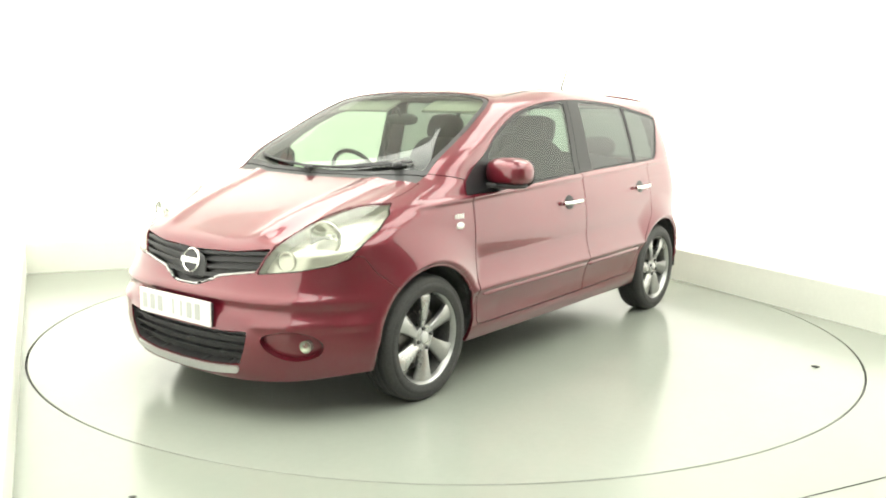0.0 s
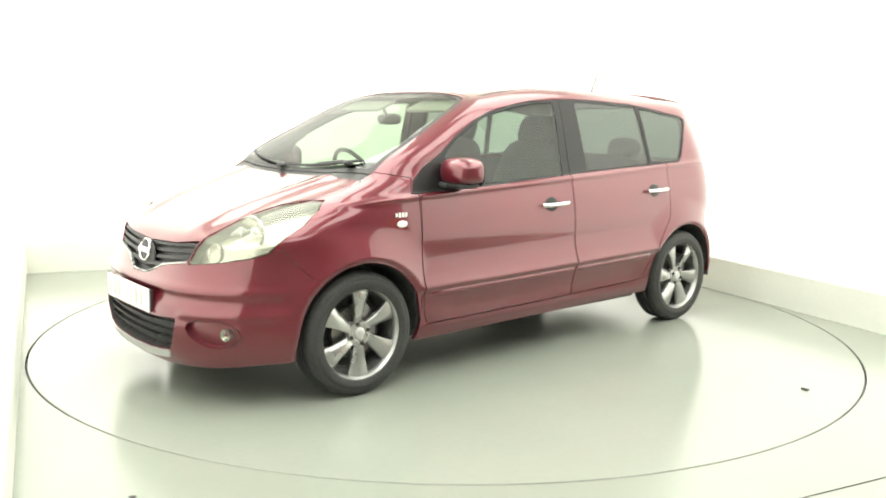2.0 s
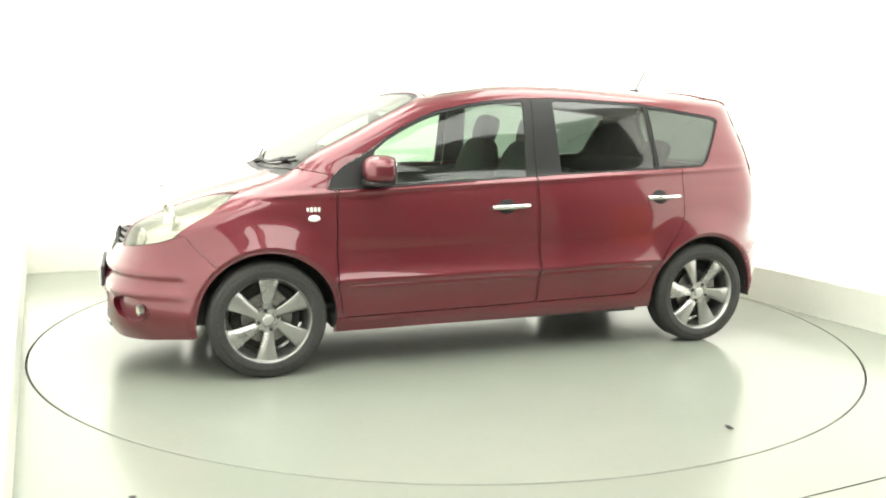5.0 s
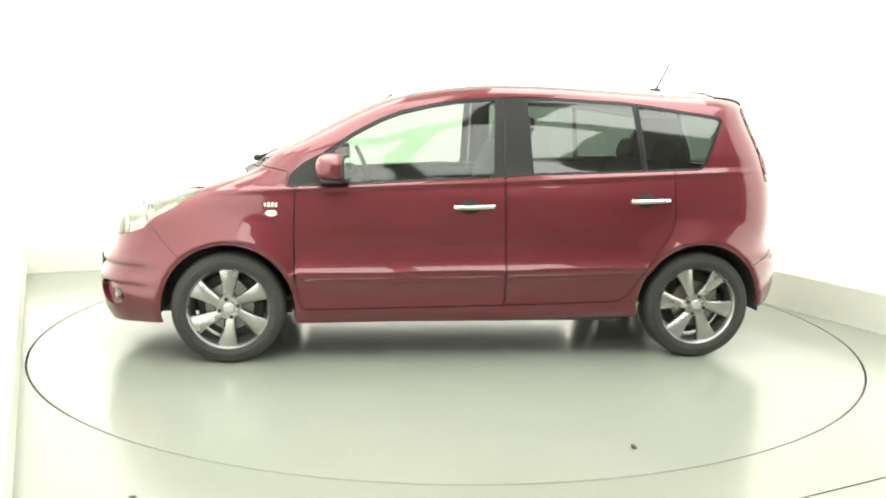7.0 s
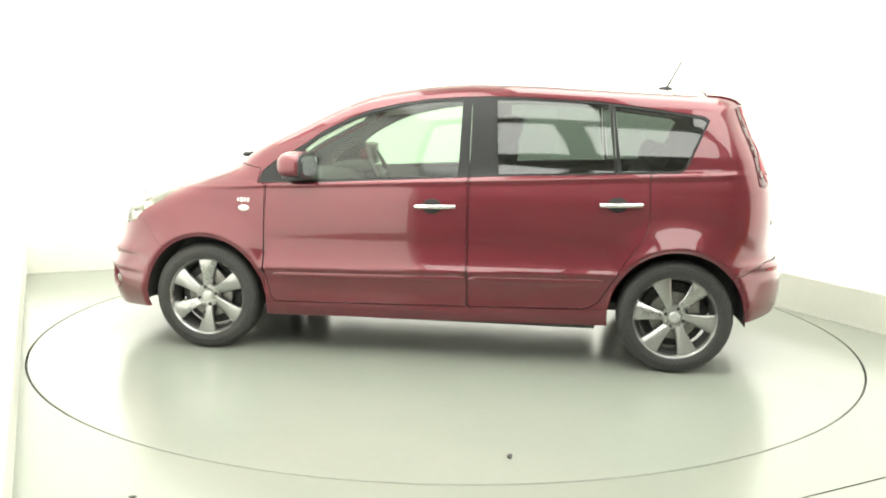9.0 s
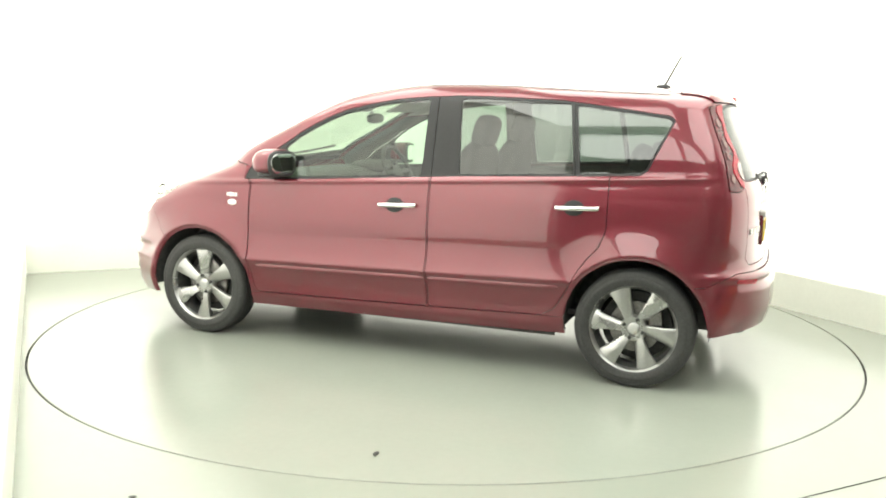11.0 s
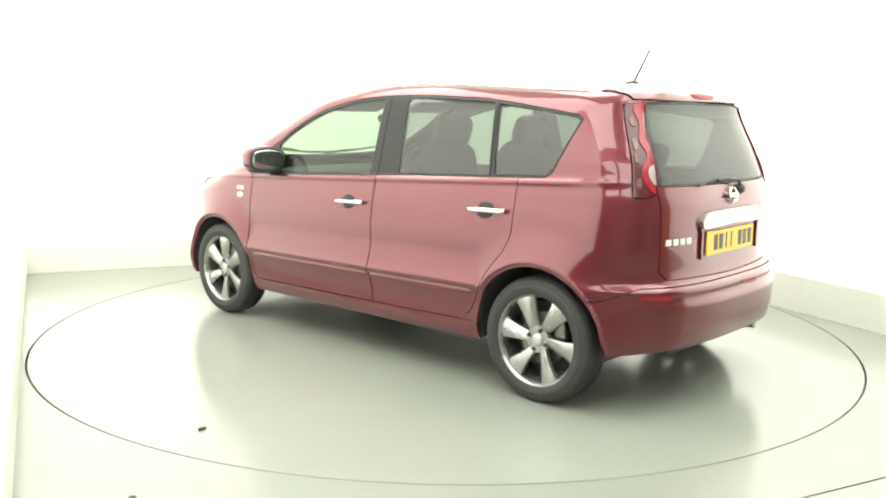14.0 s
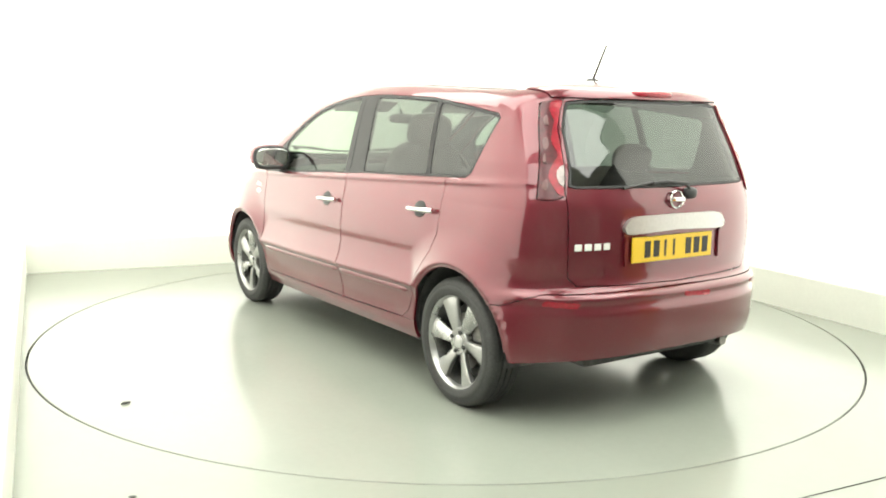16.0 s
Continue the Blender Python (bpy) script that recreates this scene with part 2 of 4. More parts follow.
    # a floor seam and two dark marks on the fixed floor
    bm = prism([(0.7582, -2.7881), (2.4149, -1.9701), (2.4161, -1.9729), (0.7598, -2.7909)], "z", .0005, .003)
    thing("floor_seam", bm, SEAM, "thin dark seam across the painted floor", "seam", "structure")
    bm = blob((-1.089, -2.617, .002), (.03, .018, .005), 2.2, 12)
    thing("floor_scuff", bm, DIRT, "small dark scuff on the painted floor", "scuff", smooth=True)

    # unseen orange board where the white panels end, added for a reflection on the doors
    a, b = Vector((*ROOM[2], 0)), Vector((*ROOM[3], 0))
    d = (b - a).normalized()
    into = Vector((d.y, -d.x, 0))
    leaf = new("orange_stand_in")
    tagged(leaf, "unseen orange-brown planked board, added for an orange reflection on the car doors", "gate")
    leaf.matrix_basis = Matrix.Translation(a + d * .34 + into * .05) @ Matrix.Rotation(math.atan2(d.y, d.x), 4, "Z")
    for k in range(4):
        part("plank", box((-.225 + .15 * k, 0, .65), (.146, .022, 1.3), .004), ORANGE_BOARD, leaf, smooth=False)
    for z in (.2, 1.1):
        part("batten", box((0, -.022, z), (.58, .02, .10), .004), ORANGE_BOARD, leaf, smooth=False)


LIGHT_X, LIGHT_Y = 1.9, 1.38
# last two, above the camera, are added to put highlights on the lower doors
LIGHTS = [(-.25, -2.8), (2.5, -2.8), (-.9, -1.35), (2.0, -1.35), (-1.5, .1), (1.3, .1), (-.75, -4.5), (1.45, -4.5)]
build_booth()


def build_table():
    bm = lathe([(0, -.05), (RING, -.05), (RING, -.003), (RING - .003, 0), (0, 0)], 192, "z")
    table = thing("turntable", bm, TABLE_PAINT, "round pale grey-green turntable flush with the floor", "turntable")
    # added strip: its black carries the shade inside the gap
    part("edge_strip", lathe([(RING, -.045), (RING + .004, -.045), (RING + .004, -.012), (RING, -.012)], 192, "z"), TRIM, table, "added black strip that stands for the dark of the gap round the rim")
    return table


turntable = build_table()
bm = blob((0, 0, .006), (.045, .022, .012), 2.2, 14)
for v in bm.verts:
    v.co += Vector((noise.noise(v.co * 90), noise.noise(v.co * 70 + Vector((3, 1, 2))), 0)) * .006
grit = thing("grit", bm, DIRT, "small dark scrap of grit lying on the turntable", "debris", smooth=True)
GRIT_AT = (-.547, 2.149)


# ---------------------------------------------------------------- car body surface
# x forward from the table's axis, y to the car's left from its middle plane, z up
def curve(table, soft=.014):
    """Smooth function through (place, value) pairs, its knots eased over a length of soft."""
    px = np.array([a for a, b in table], float)
    py = np.array([b for a, b in table], float)
    order = np.argsort(px)
    px, py = px[order], py[order]
    h = np.diff(px)
    d = np.diff(py) / h
    m = np.zeros_like(px)
    m[0], m[-1] = d[0], d[-1]
    for i in range(1, len(px) - 1):
        if d[i - 1] * d[i] > 0:
            w1, w2 = 2 * h[i] + h[i - 1], h[i] + 2 * h[i - 1]
            m[i] = (w1 + w2) / (w1 / d[i - 1] + w2 / d[i])

    def f(q):
        q = np.clip(np.asarray(q, float), px[0], px[-1])
        i = np.clip(np.searchsorted(px, q) - 1, 0, len(h) - 1)
        t = (q - px[i]) / h[i]
        return (py[i] * (1 + 2 * t) * (1 - t) ** 2 + m[i] * h[i] * t * (1 - t) ** 2
                + py[i + 1] * t * t * (3 - 2 * t) + m[i + 1] * h[i] * t * t * (t - 1))
    grid = np.linspace(px[0], px[-1], 1601)
    step = grid[1] - grid[0]
    k = int(4 * soft / step)
    w = np.exp(-.5 * (np.arange(-k, k + 1) * step / soft) ** 2)
    v = f(grid)
    wide = np.concatenate([v[0] - (v[1] - v[0]) * np.arange(k, 0, -1), v, v[-1] + (v[-1] - v[-2]) * np.arange(1, k + 1)])
    eased = np.convolve(wide, w / w.sum(), "valid")
    return lambda q: np.interp(q, grid, eased)


NOSE = curve([(.10, 1.93), (.17, 2.02), (.25, 2.055), (.36, 2.065), (.48, 2.05), (.56, 2.02), (.62, 1.985), (.68, 1.965), (.74, 1.945), (.78, 1.91),
              (.82, 1.83), (.87, 1.72), (.92, 1.58), (.97, 1.41), (1.01, 1.27), (1.035, 1.198), (1.11, 1.095), (1.25, .872), (1.36, .685), (1.46, .485)])
TAIL = curve([(.10, -1.86), (.2, -1.90), (.30, -1.95), (.42, -1.972), (.52, -1.972), (.58, -1.955), (.61, -1.91), (.66, -1.895), (.80, -1.893), (.95, -1.885),
              (1.03, -1.862), (1.2, -1.797), (1.34, -1.735), (1.39, -1.717), (1.425, -1.708), (1.446, -1.698), (1.46, -1.665)])
WIDE = curve([(.10, 0.740), (.2, 0.785), (.27, 0.818), (.36, 0.838), (.44, 0.834), (.52, 0.833), (.62, 0.838), (.72, 0.842), (.80, 0.836), (.88, 0.825), (.96, 0.807), (1.0, 0.795), (1.05, 0.778),
              (1.15, 0.752), (1.25, 0.725), (1.35, 0.694), (1.40, 0.674), (1.44, 0.645), (1.46, 0.605)])
LF = curve([(.1, .62), (.3, .72), (.65, .75), (.80, .72), (.95, .62), (1.05, .40), (1.2, .30), (1.46, .32)])
PF = curve([(.1, 2.8), (.4, 3.0), (.70, 3.3), (.80, 3.6), (.92, 4.0), (1.05, 4.4), (1.2, 4.8), (1.46, 4.4)])
LR = curve([(.1, .5), (.4, .56), (.6, .52), (.8, .46), (1.1, .43), (1.36, .41), (1.46, .40)])
PR = curve([(.1, 3.0), (.5, 3.1), (.8, 3.3), (1.1, 3.5), (1.46, 3.7)])
RAIL = curve([(-1.78, 1.437), (-1.577, 1.449), (-1.16, 1.466), (-.84, 1.481), (-.53, 1.496), (-.2, 1.500), (.017, 1.485), (.2, 1.459), (.346, 1.436), (.5, 1.420), (.7, 1.412)], .07)
HUB_F, HUB_R, HUB_Z = 1.266, -1.334, .302


def shape_details(p):
    """Wheel-arch lips, shoulder line, hood ridges and bumper creases on the plain form."""
    x, y, z = p[:, 0].copy(), p[:, 1].copy(), p[:, 2].copy()
    side = np.sign(y)
    flank = np.clip((np.abs(y) - .55) / .15, 0, 1) * np.clip((1.0 - z) / .15, 0, 1)
    # one raised edge runs along the doors and round both arches
    far = np.minimum(np.hypot(x - HUB_F, z - HUB_Z), np.hypot(x - HUB_R, z - HUB_Z)) - .372
    far = np.where((x < HUB_F) & (x > HUB_R), np.minimum(far, z - (.490 + .018 * (.86 - x) / 1.1)), far)
    flare = np.clip(1 - far / .165, 0, 1) ** 1.65
    y += side * flank * .047 * np.where(far > 0, flare, np.exp(far / .045))
    door = np.clip((x + 1.05) / .25, 0, 1) * np.clip((.95 - x) / .25, 0, 1) * flank
    y += side * door * (-.012 * np.exp(-((z - .36) / .05) ** 2) + .004 * np.exp(-((z - .28) / .025) ** 2))
    belt = .945 + .045 * (.9 - x)
    y += side * np.clip((np.abs(y) - .55) / .15, 0, 1) * np.clip((1.5 - x) / .3, 0, 1) * np.clip((x + 1.75) / .3, 0, 1) * .011 * np.exp(-((z - belt) / .015) ** 2)
    hood = np.clip((x - 1.12) / .1, 0, 1) * np.clip((1.95 - x) / .1, 0, 1) * np.clip((z - .76) / .05, 0, 1)
    a = np.abs(y)
    ridge = .33 + .10 * (x - 1.9) / -.75
    z += hood * (.011 * np.exp(-((a - ridge) / .05) ** 2) - .006 * np.exp(-((a - ridge - .12) / .05) ** 2))
    # bumper ledges
    front = np.clip((x - 1.6) / .1, 0, 1)
    x += front * (.014 * np.exp(-((z - .545) / .022) ** 2) - .012 * np.exp(-((z - .50) / .025) ** 2))
    x += front * .013 * np.exp(-((z - .442) / .018) ** 2) * np.clip((a - .43) / .05, 0, 1)
    rear = np.clip((-x - 1.62) / .1, 0, 1)
    x -= rear * (.012 * np.exp(-((z - .585) / .016) ** 2) - .010 * np.exp(-((z - .545) / .02) ** 2))
    # the roof spoiler kicks up towards its edge
    kick = np.clip((-1.40 - x) / .32, 0, 1)
    z += .030 * kick * np.clip((z - 1.38) / .05, 0, 1) * np.clip((.64 - a) / .14, 0, 1)
    return np.stack([x, y, z], 1)


def body_shell(rings=132, half=230, cap=26):
    rows = []
    levels = np.concatenate([np.linspace(.11, .60, 44), np.linspace(.605, 1.06, 64)[0:], np.linspace(1.07, 1.46, rings - 92)])
    for s in levels:
        xf, xr, w, lf, pf, lr, pr = (float(f(s)) for f in (NOSE, TAIL, WIDE, LF, PF, LR, PR))
        a = np.linspace(0, math.pi / 2, 400)
        fx, fy = xf - lf + lf * np.cos(a) ** (2 / pf), np.sin(a) ** (2 / pf)
        rx, ry = xr + lr - lr * np.sin(a) ** (2 / pr), np.cos(a) ** (2 / pr)
        mx = np.linspace(xf - lf, xr + lr, 200)[1:-1]
        x = np.concatenate([fx, mx, rx])
        y = np.concatenate([fy, np.ones(198), ry]) * w
        y = y * (1 - .022 * (x / 1.3) ** 2 * np.clip((1.25 - s) / .3, 0.35, 1))
        arc = np.concatenate([[0], np.cumsum(np.hypot(np.diff(x), np.diff(y)))])
        u = np.linspace(0, arc[-1], half)
        x, y = np.interp(u, arc, x), np.interp(u, arc, y)
        y[0] = y[-1] = 0
        z = np.full(half, s)
        if s > 1.0:
            g = (RAIL(x) - 1.0) / .46
            b = min(1, (s - 1.0) / .3)
            b = b * b * (3 - 2 * b)
            z = 1.0 + (s - 1.0) * (1 + (g - 1) * b)
        rows.append((x, y, z))
    x0, y0, _ = rows[-1]
    for k in np.linspace(1, 0, cap + 1)[1:]:
        k2 = k ** 1.15
        x = k2 * x0 + (1 - k2) * np.clip(x0, -1.35, .22)
        y = k2 * y0
        rows.append((x, y, RAIL(x) + .052 * (1 - k2 ** 2.4)))
    n, m = len(rows), half
    P = np.array([np.stack(r, 1) for r in rows])
    left = P.reshape(-1, 3)
    right = left * [1, -1, 1]
    V = np.concatenate([shape_details(left), shape_details(right)])
    i, j = np.meshgrid(np.arange(n - 1), np.arange(m - 1), indexing="ij")
    a, b, c, d = i * m + j, i * m + j + 1, (i + 1) * m + j + 1, (i + 1) * m + j
    q1 = np.stack([a, d, c], -1).reshape(-1, 3)
    q2 = np.stack([a, c, b], -1).reshape(-1, 3)
    L = np.concatenate([q1, q2])
    R = L[:, ::-1] + n * m
    F = np.concatenate([L, R])
    # weld the middle plane
    key = np.round(V, 5)
    _, first, inv = np.unique(key, axis=0, return_index=True, return_inverse=True)
    V, F = V[first], inv.reshape(-1)[F]
    bad = (F[:, 0] == F[:, 1]) | (F[:, 1] == F[:, 2]) | (F[:, 0] == F[:, 2])
    return V, F[~bad]


from mathutils.bvhtree import BVHTree  # noqa: E402


# ---------------------------------------------------------------- cutting the shell into panels
def signed(points, outline):
    """Signed distance of 2D points to an outline, positive inside."""
    p = np.asarray(points, float)
    o = np.asarray(outline, float)
    best = np.full(len(p), 1e9)
    inside = np.zeros(len(p), bool)
    for a, b in zip(o, np.roll(o, -1, 0)):
        e = b - a
        t = np.clip(((p - a) @ e) / (e @ e + 1e-12), 0, 1)
        d = p - a - t[:, None] * e
        best = np.minimum(best, (d * d).sum(1))
        cross = (a[1] > p[:, 1]) != (b[1] > p[:, 1])
        with np.errstate(all="ignore"):
            inside ^= cross & (p[:, 0] < (b[0] - a[0]) * (p[:, 1] - a[1]) / (b[1] - a[1]) + a[0])
    return np.where(inside, 1, -1) * np.sqrt(best)


def clip(mesh, f):
    """The part of a triangle mesh where f, given at its vertices, is above zero."""
    V, F = mesh
    f = np.where(np.abs(f) < 1e-7, 1e-7, f)
    k = f[F] > 0
    n = k.sum(1)
    whole = F[n == 3]
    extra_v, extra_f, seen = [], [], {}
    base = len(V)

    def cut(a, b):
        key = (a, b) if a < b else (b, a)
        if key not in seen:
            a0, b0 = key
            t = f[a0] / (f[a0] - f[b0])
            seen[key] = base + len(extra_v)
            extra_v.append(V[a0] + t * (V[b0] - V[a0]))
        return seen[key]

    for tri, kk in zip(F[(n == 1) | (n == 2)], k[(n == 1) | (n == 2)]):
        if kk.sum() == 1:
            i = int(np.argmax(kk))
            a, b, c = tri[i], tri[(i + 1) % 3], tri[(i + 2) % 3]
            extra_f.append((a, cut(a, b), cut(a, c)))
        else:
            i = int(np.argmin(kk))
            a, b, c = tri[i], tri[(i + 1) % 3], tri[(i + 2) % 3]
            ab, ac = cut(a, b), cut(a, c)
            extra_f += [(ab, b, c), (ab, c, ac)]
    V2 = np.concatenate([V, np.array(extra_v).reshape(-1, 3)])
    F2 = np.concatenate([whole, np.array(extra_f, int).reshape(-1, 3)])
    used, inv = np.unique(F2, return_inverse=True)
    return V2[used], inv.reshape(-1, 3)


def split(mesh, field, gap=.002):
    f = field(mesh[0])
    return clip(mesh, f - gap), clip(mesh, -f - gap)


def normals(mesh):
    V, F = mesh
    n = np.cross(V[F[:, 1]] - V[F[:, 0]], V[F[:, 2]] - V[F[:, 0]])
    out = np.zeros_like(V)
    for i in range(3):
        np.add.at(out, F[:, i], n)
    return out / (np.linalg.norm(out, axis=1)[:, None] + 1e-12)


CAR_Y = .035


def panel(name, mesh, mat, parent, label="", offset=0.0, rim=.016, top=False):
    """A cut piece of the shell as a part, with its edge folded inwards."""
    V, F = mesh
    N = normals(mesh)
    V = V + offset * N
    e = np.concatenate([F[:, [0, 1]], F[:, [1, 2]], F[:, [2, 0]]])
    key = np.sort(e, 1)
    _, idx, cnt = np.unique(key, axis=0, return_index=True, return_counts=True)
    edge = e[idx[cnt == 1]]
    verts, faces = V, [F]
    if rim and len(edge):
        b = np.unique(edge)
        m = {int(v): i for i, v in enumerate(b)}
        o, base = V[b], len(V)
        verts = np.concatenate([V, o, o - rim * N[b]])
        a = np.array([m[int(v)] for v in edge[:, 0]])
        c = np.array([m[int(v)] for v in edge[:, 1]])
        k = len(b)
        faces += [np.stack([base + c, base + a, base + k + a], 1), np.stack([base + c, base + k + a, base + k + c], 1)]
    F2 = np.concatenate(faces)
    me = bpy.data.meshes.new(name)
    me.from_pydata(verts.tolist(), [], F2.tolist())
    me.materials.append(mat)
    me.polygons.foreach_set("use_smooth", [True] * len(me.polygons))
    ob = new(name, me)
    ob.parent = parent
    if top:
        ob.location = (0, CAR_Y, 0)
    return tagged(ob, label)


def side_field(outline, s, low=.3):
    return lambda V: np.minimum(signed(V[:, [0, 2]], outline), s * V[:, 1] - low)


def front_field(outline, s=None, x0=1.2):
    def f(V):
        yz = V[:, [1, 2]] * [s or 1, 1]
        return np.minimum(signed(yz, outline), V[:, 0] - x0)
    return f


def rear_field(outline, s=None, x0=-1.4):
    def f(V):
        yz = V[:, [1, 2]] * [s or 1, 1]
        return np.minimum(signed(yz, outline), x0 - V[:, 0])
    return f


def top_field(outline, z0):
    return lambda V: np.minimum(signed(V[:, [0, 1]], outline), V[:, 2] - z0)


def both(half):
    """Closes a left half outline (y first) with its mirror image."""
    return half + [(-y, z) for y, z in half[::-1]]


def both_top(half):
    return half + [(x, -y) for x, y in half[::-1]]


def smooth_line(points, n=6):
    """A closed outline rounded between its points."""
    p = [np.array(q, float) for q in points]
    out = []
    for i in range(len(p)):
        a, b, c, d = p[i - 1], p[i], p[(i + 1) % len(p)], p[(i + 2) % len(p)]
        for k in range(n):
            t = k / n
            out.append(tuple(.5 * (2 * b + (c - a) * t + (2 * a - 5 * b + 4 * c - d) * t * t + (3 * b - a - 3 * c + d) * t ** 3)))
    return out


BAND = [(.955, .958), (.935, 1.02), (.86, 1.083), (.78, 1.125), (.703, 1.172), (.62, 1.232), (.536, 1.280), (.44, 1.327), (.338, 1.366), (.17, 1.404), (.015, 1.428), (-.17, 1.442), (-.33, 1.448),
        (-.5, 1.446), (-.89, 1.430), (-1.06, 1.410), (-1.25, 1.384), (-1.445, 1.357), (-1.47, 1.335), (-1.36, 1.092), (-1.325, 1.064), (-1.0, 1.050), (-.37, 1.026), (-.02, 1.006), (.67, .966)]
FRONT_GLASS = [(.705, .978), (.700, 1.150), (.62, 1.212), (.536, 1.260), (.44, 1.308), (.338, 1.348), (.17, 1.388), (.015, 1.413), (-.168, 1.428), (-.158, 1.012), (-.02, 1.016)]
REAR_GLASS = [(-.352, 1.432), (-.378, 1.034), (-.99, 1.060), (-.945, 1.412), (-.5, 1.432)]
QUARTER_GLASS = [(-1.025, 1.064), (-.98, 1.404), (-1.06, 1.395), (-1.25, 1.370), (-1.435, 1.345), (-1.455, 1.327), (-1.35, 1.096), (-1.32, 1.075)]
FRONT_DOOR = [(.905, .962), (.914, .70), (.912, .49), (.885, .33), (.86, .296), (-.222, .316), (-.214, 1.03), (.67, .99)]
REAR_DOOR = [(-.224, 1.04), (-.230, .316), (-.86, .330), (-.93, .37), (-.99, .47), (-1.046, .575), (-1.10, .65), (-1.15, .708), (-1.178, .79), (-1.176, 1.09)]
LAMP = [(.405, .650), (.432, .705), (.458, .759), (.478, .823), (.503, .877), (.55, .916), (.61, .934), (.69, .942), (.735, .90), (.756, .843), (.753, .775), (.738, .724), (.687, .698), (.587, .675)]
GRILLE = both([(0, .722), (.27, .735), (.448, .760), (.405, .668), (.2, .634), (.11, .592), (.05, .582)])
CHROME_V = both([(0, .580), (.05, .580), (.11, .590), (.2, .632), (.405, .666), (.399, .657), (.207, .624), (.116, .582), (.05, .571), (0, .571)])
INTAKE = both([(0, .400), (.30, .402), (.425, .412), (.41, .34), (.375, .262), (.2, .246), (0, .240)])
LIP = both([(0, .232), (.2, .238), (.374, .254), (.36, .218), (.2, .200), (0, .192)])
HOOD = both_top([(2.2, .47), (1.89, .455), (1.77, .478), (1.64, .503), (1.52, .55), (1.40, .66), (1.33, .674), (1.172, .674), (1.218, .35), (1.236, 0)])
SCREEN = both_top([(1.195, 0), (1.178, .4), (1.112, .664), (.9, .655), (.7, .628), (.5, .586), (.42, .55), (.385, .50), (.372, .35), (.368, 0)])
REAR_SCREEN = both([(0, 1.424), (.40, 1.420), (.488, 1.410), (.532, 1.289), (.552, 1.123), (.570, 1.052), (.54, 1.044), (0, 1.040)])
TAIL_LAMP = [(.497, 1.418), (.585, 1.405), (.616, 1.30), (.648, 1.18), (.674, 1.08), (.694, .998), (.650, .994), (.598, 1.008), (.572, 1.123), (.552, 1.289)]
GATE = both([(0, 1.48), (.45, 1.48), (.497, 1.42), (.550, 1.289), (.570, 1.123), (.588, 1.03), (.590, .80), (.583, .665), (.545, .628), (0, .616)])

TAIL_PIECES = [
    ("red_lens", RED_LENS, .008, [(.485, 1.430), (.540, 1.412), (.560, 1.375), (.556, 1.325), (.578, 1.275), (.592, 1.235), (.582, 1.185), (.612, 1.145), (.636, 1.105), (.634, 1.06), (.606, 1.012), (.56, 1.06), (.55, 1.2), (.53, 1.33)]),
    ("clear_lens", PALE_LENS, .012, [(.560, 1.135), (.596, 1.128), (.610, 1.092), (.598, 1.052), (.565, 1.06)]),
    ("facet_lens", FACET_LENS, .009, [(.578, 1.36), (.594, 1.33), (.592, 1.29), (.576, 1.32)]),
    ("facet_lens", FACET_LENS, .009, [(.628, 1.19), (.641, 1.165), (.644, 1.125), (.628, 1.15)]),
    ("facet_lens", FACET_LENS, .009, [(.604, 1.265), (.622, 1.24), (.624, 1.20), (.604, 1.22)]),
    ("facet_lens", FACET_LENS, .009, [(.648, 1.09), (.664, 1.07), (.670, 1.03), (.648, 1.05)])]




def arch_field(V):
    f = np.hypot(V[:, 0] - HUB_F, V[:, 2] - HUB_Z) - .352
    r = np.hypot(V[:, 0] - HUB_R, V[:, 2] - HUB_Z) - .356
    return np.where(np.abs(V[:, 1]) > .35, np.minimum(f, r), 1)


def bottom_field(V):
    edge = np.interp(V[:, 0], [-2.0, -1.65, -1.5, -.95, .9, 1.6, 2.1], [.325, .285, .25, .238, .212, .228, .172])
    return V[:, 2] - edge


SHELL = None


def on_front(y, z):
    hit = SHELL.ray_cast(Vector((4, y, z)), Vector((-1, 0, 0)))
    return hit[0], hit[1]


def on_rear(y, z):
    hit = SHELL.ray_cast(Vector((-4, y, z)), Vector((1, 0, 0)))
    return hit[0], hit[1]


def on_side(x, z, s=1):
    hit = SHELL.ray_cast(Vector((x, 4 * s, z)), Vector((0, -s, 0)))
    return hit[0], hit[1]


def on_top(x, y):
    hit = SHELL.ray_cast(Vector((x, y, 4)), Vector((0, 0, -1)))
    return hit[0], hit[1]


def place(bm, at, turn=(0, 0, 0)):
    bmesh.ops.transform(bm, matrix=pose(*at, *turn), verts=bm.verts)
    return bm


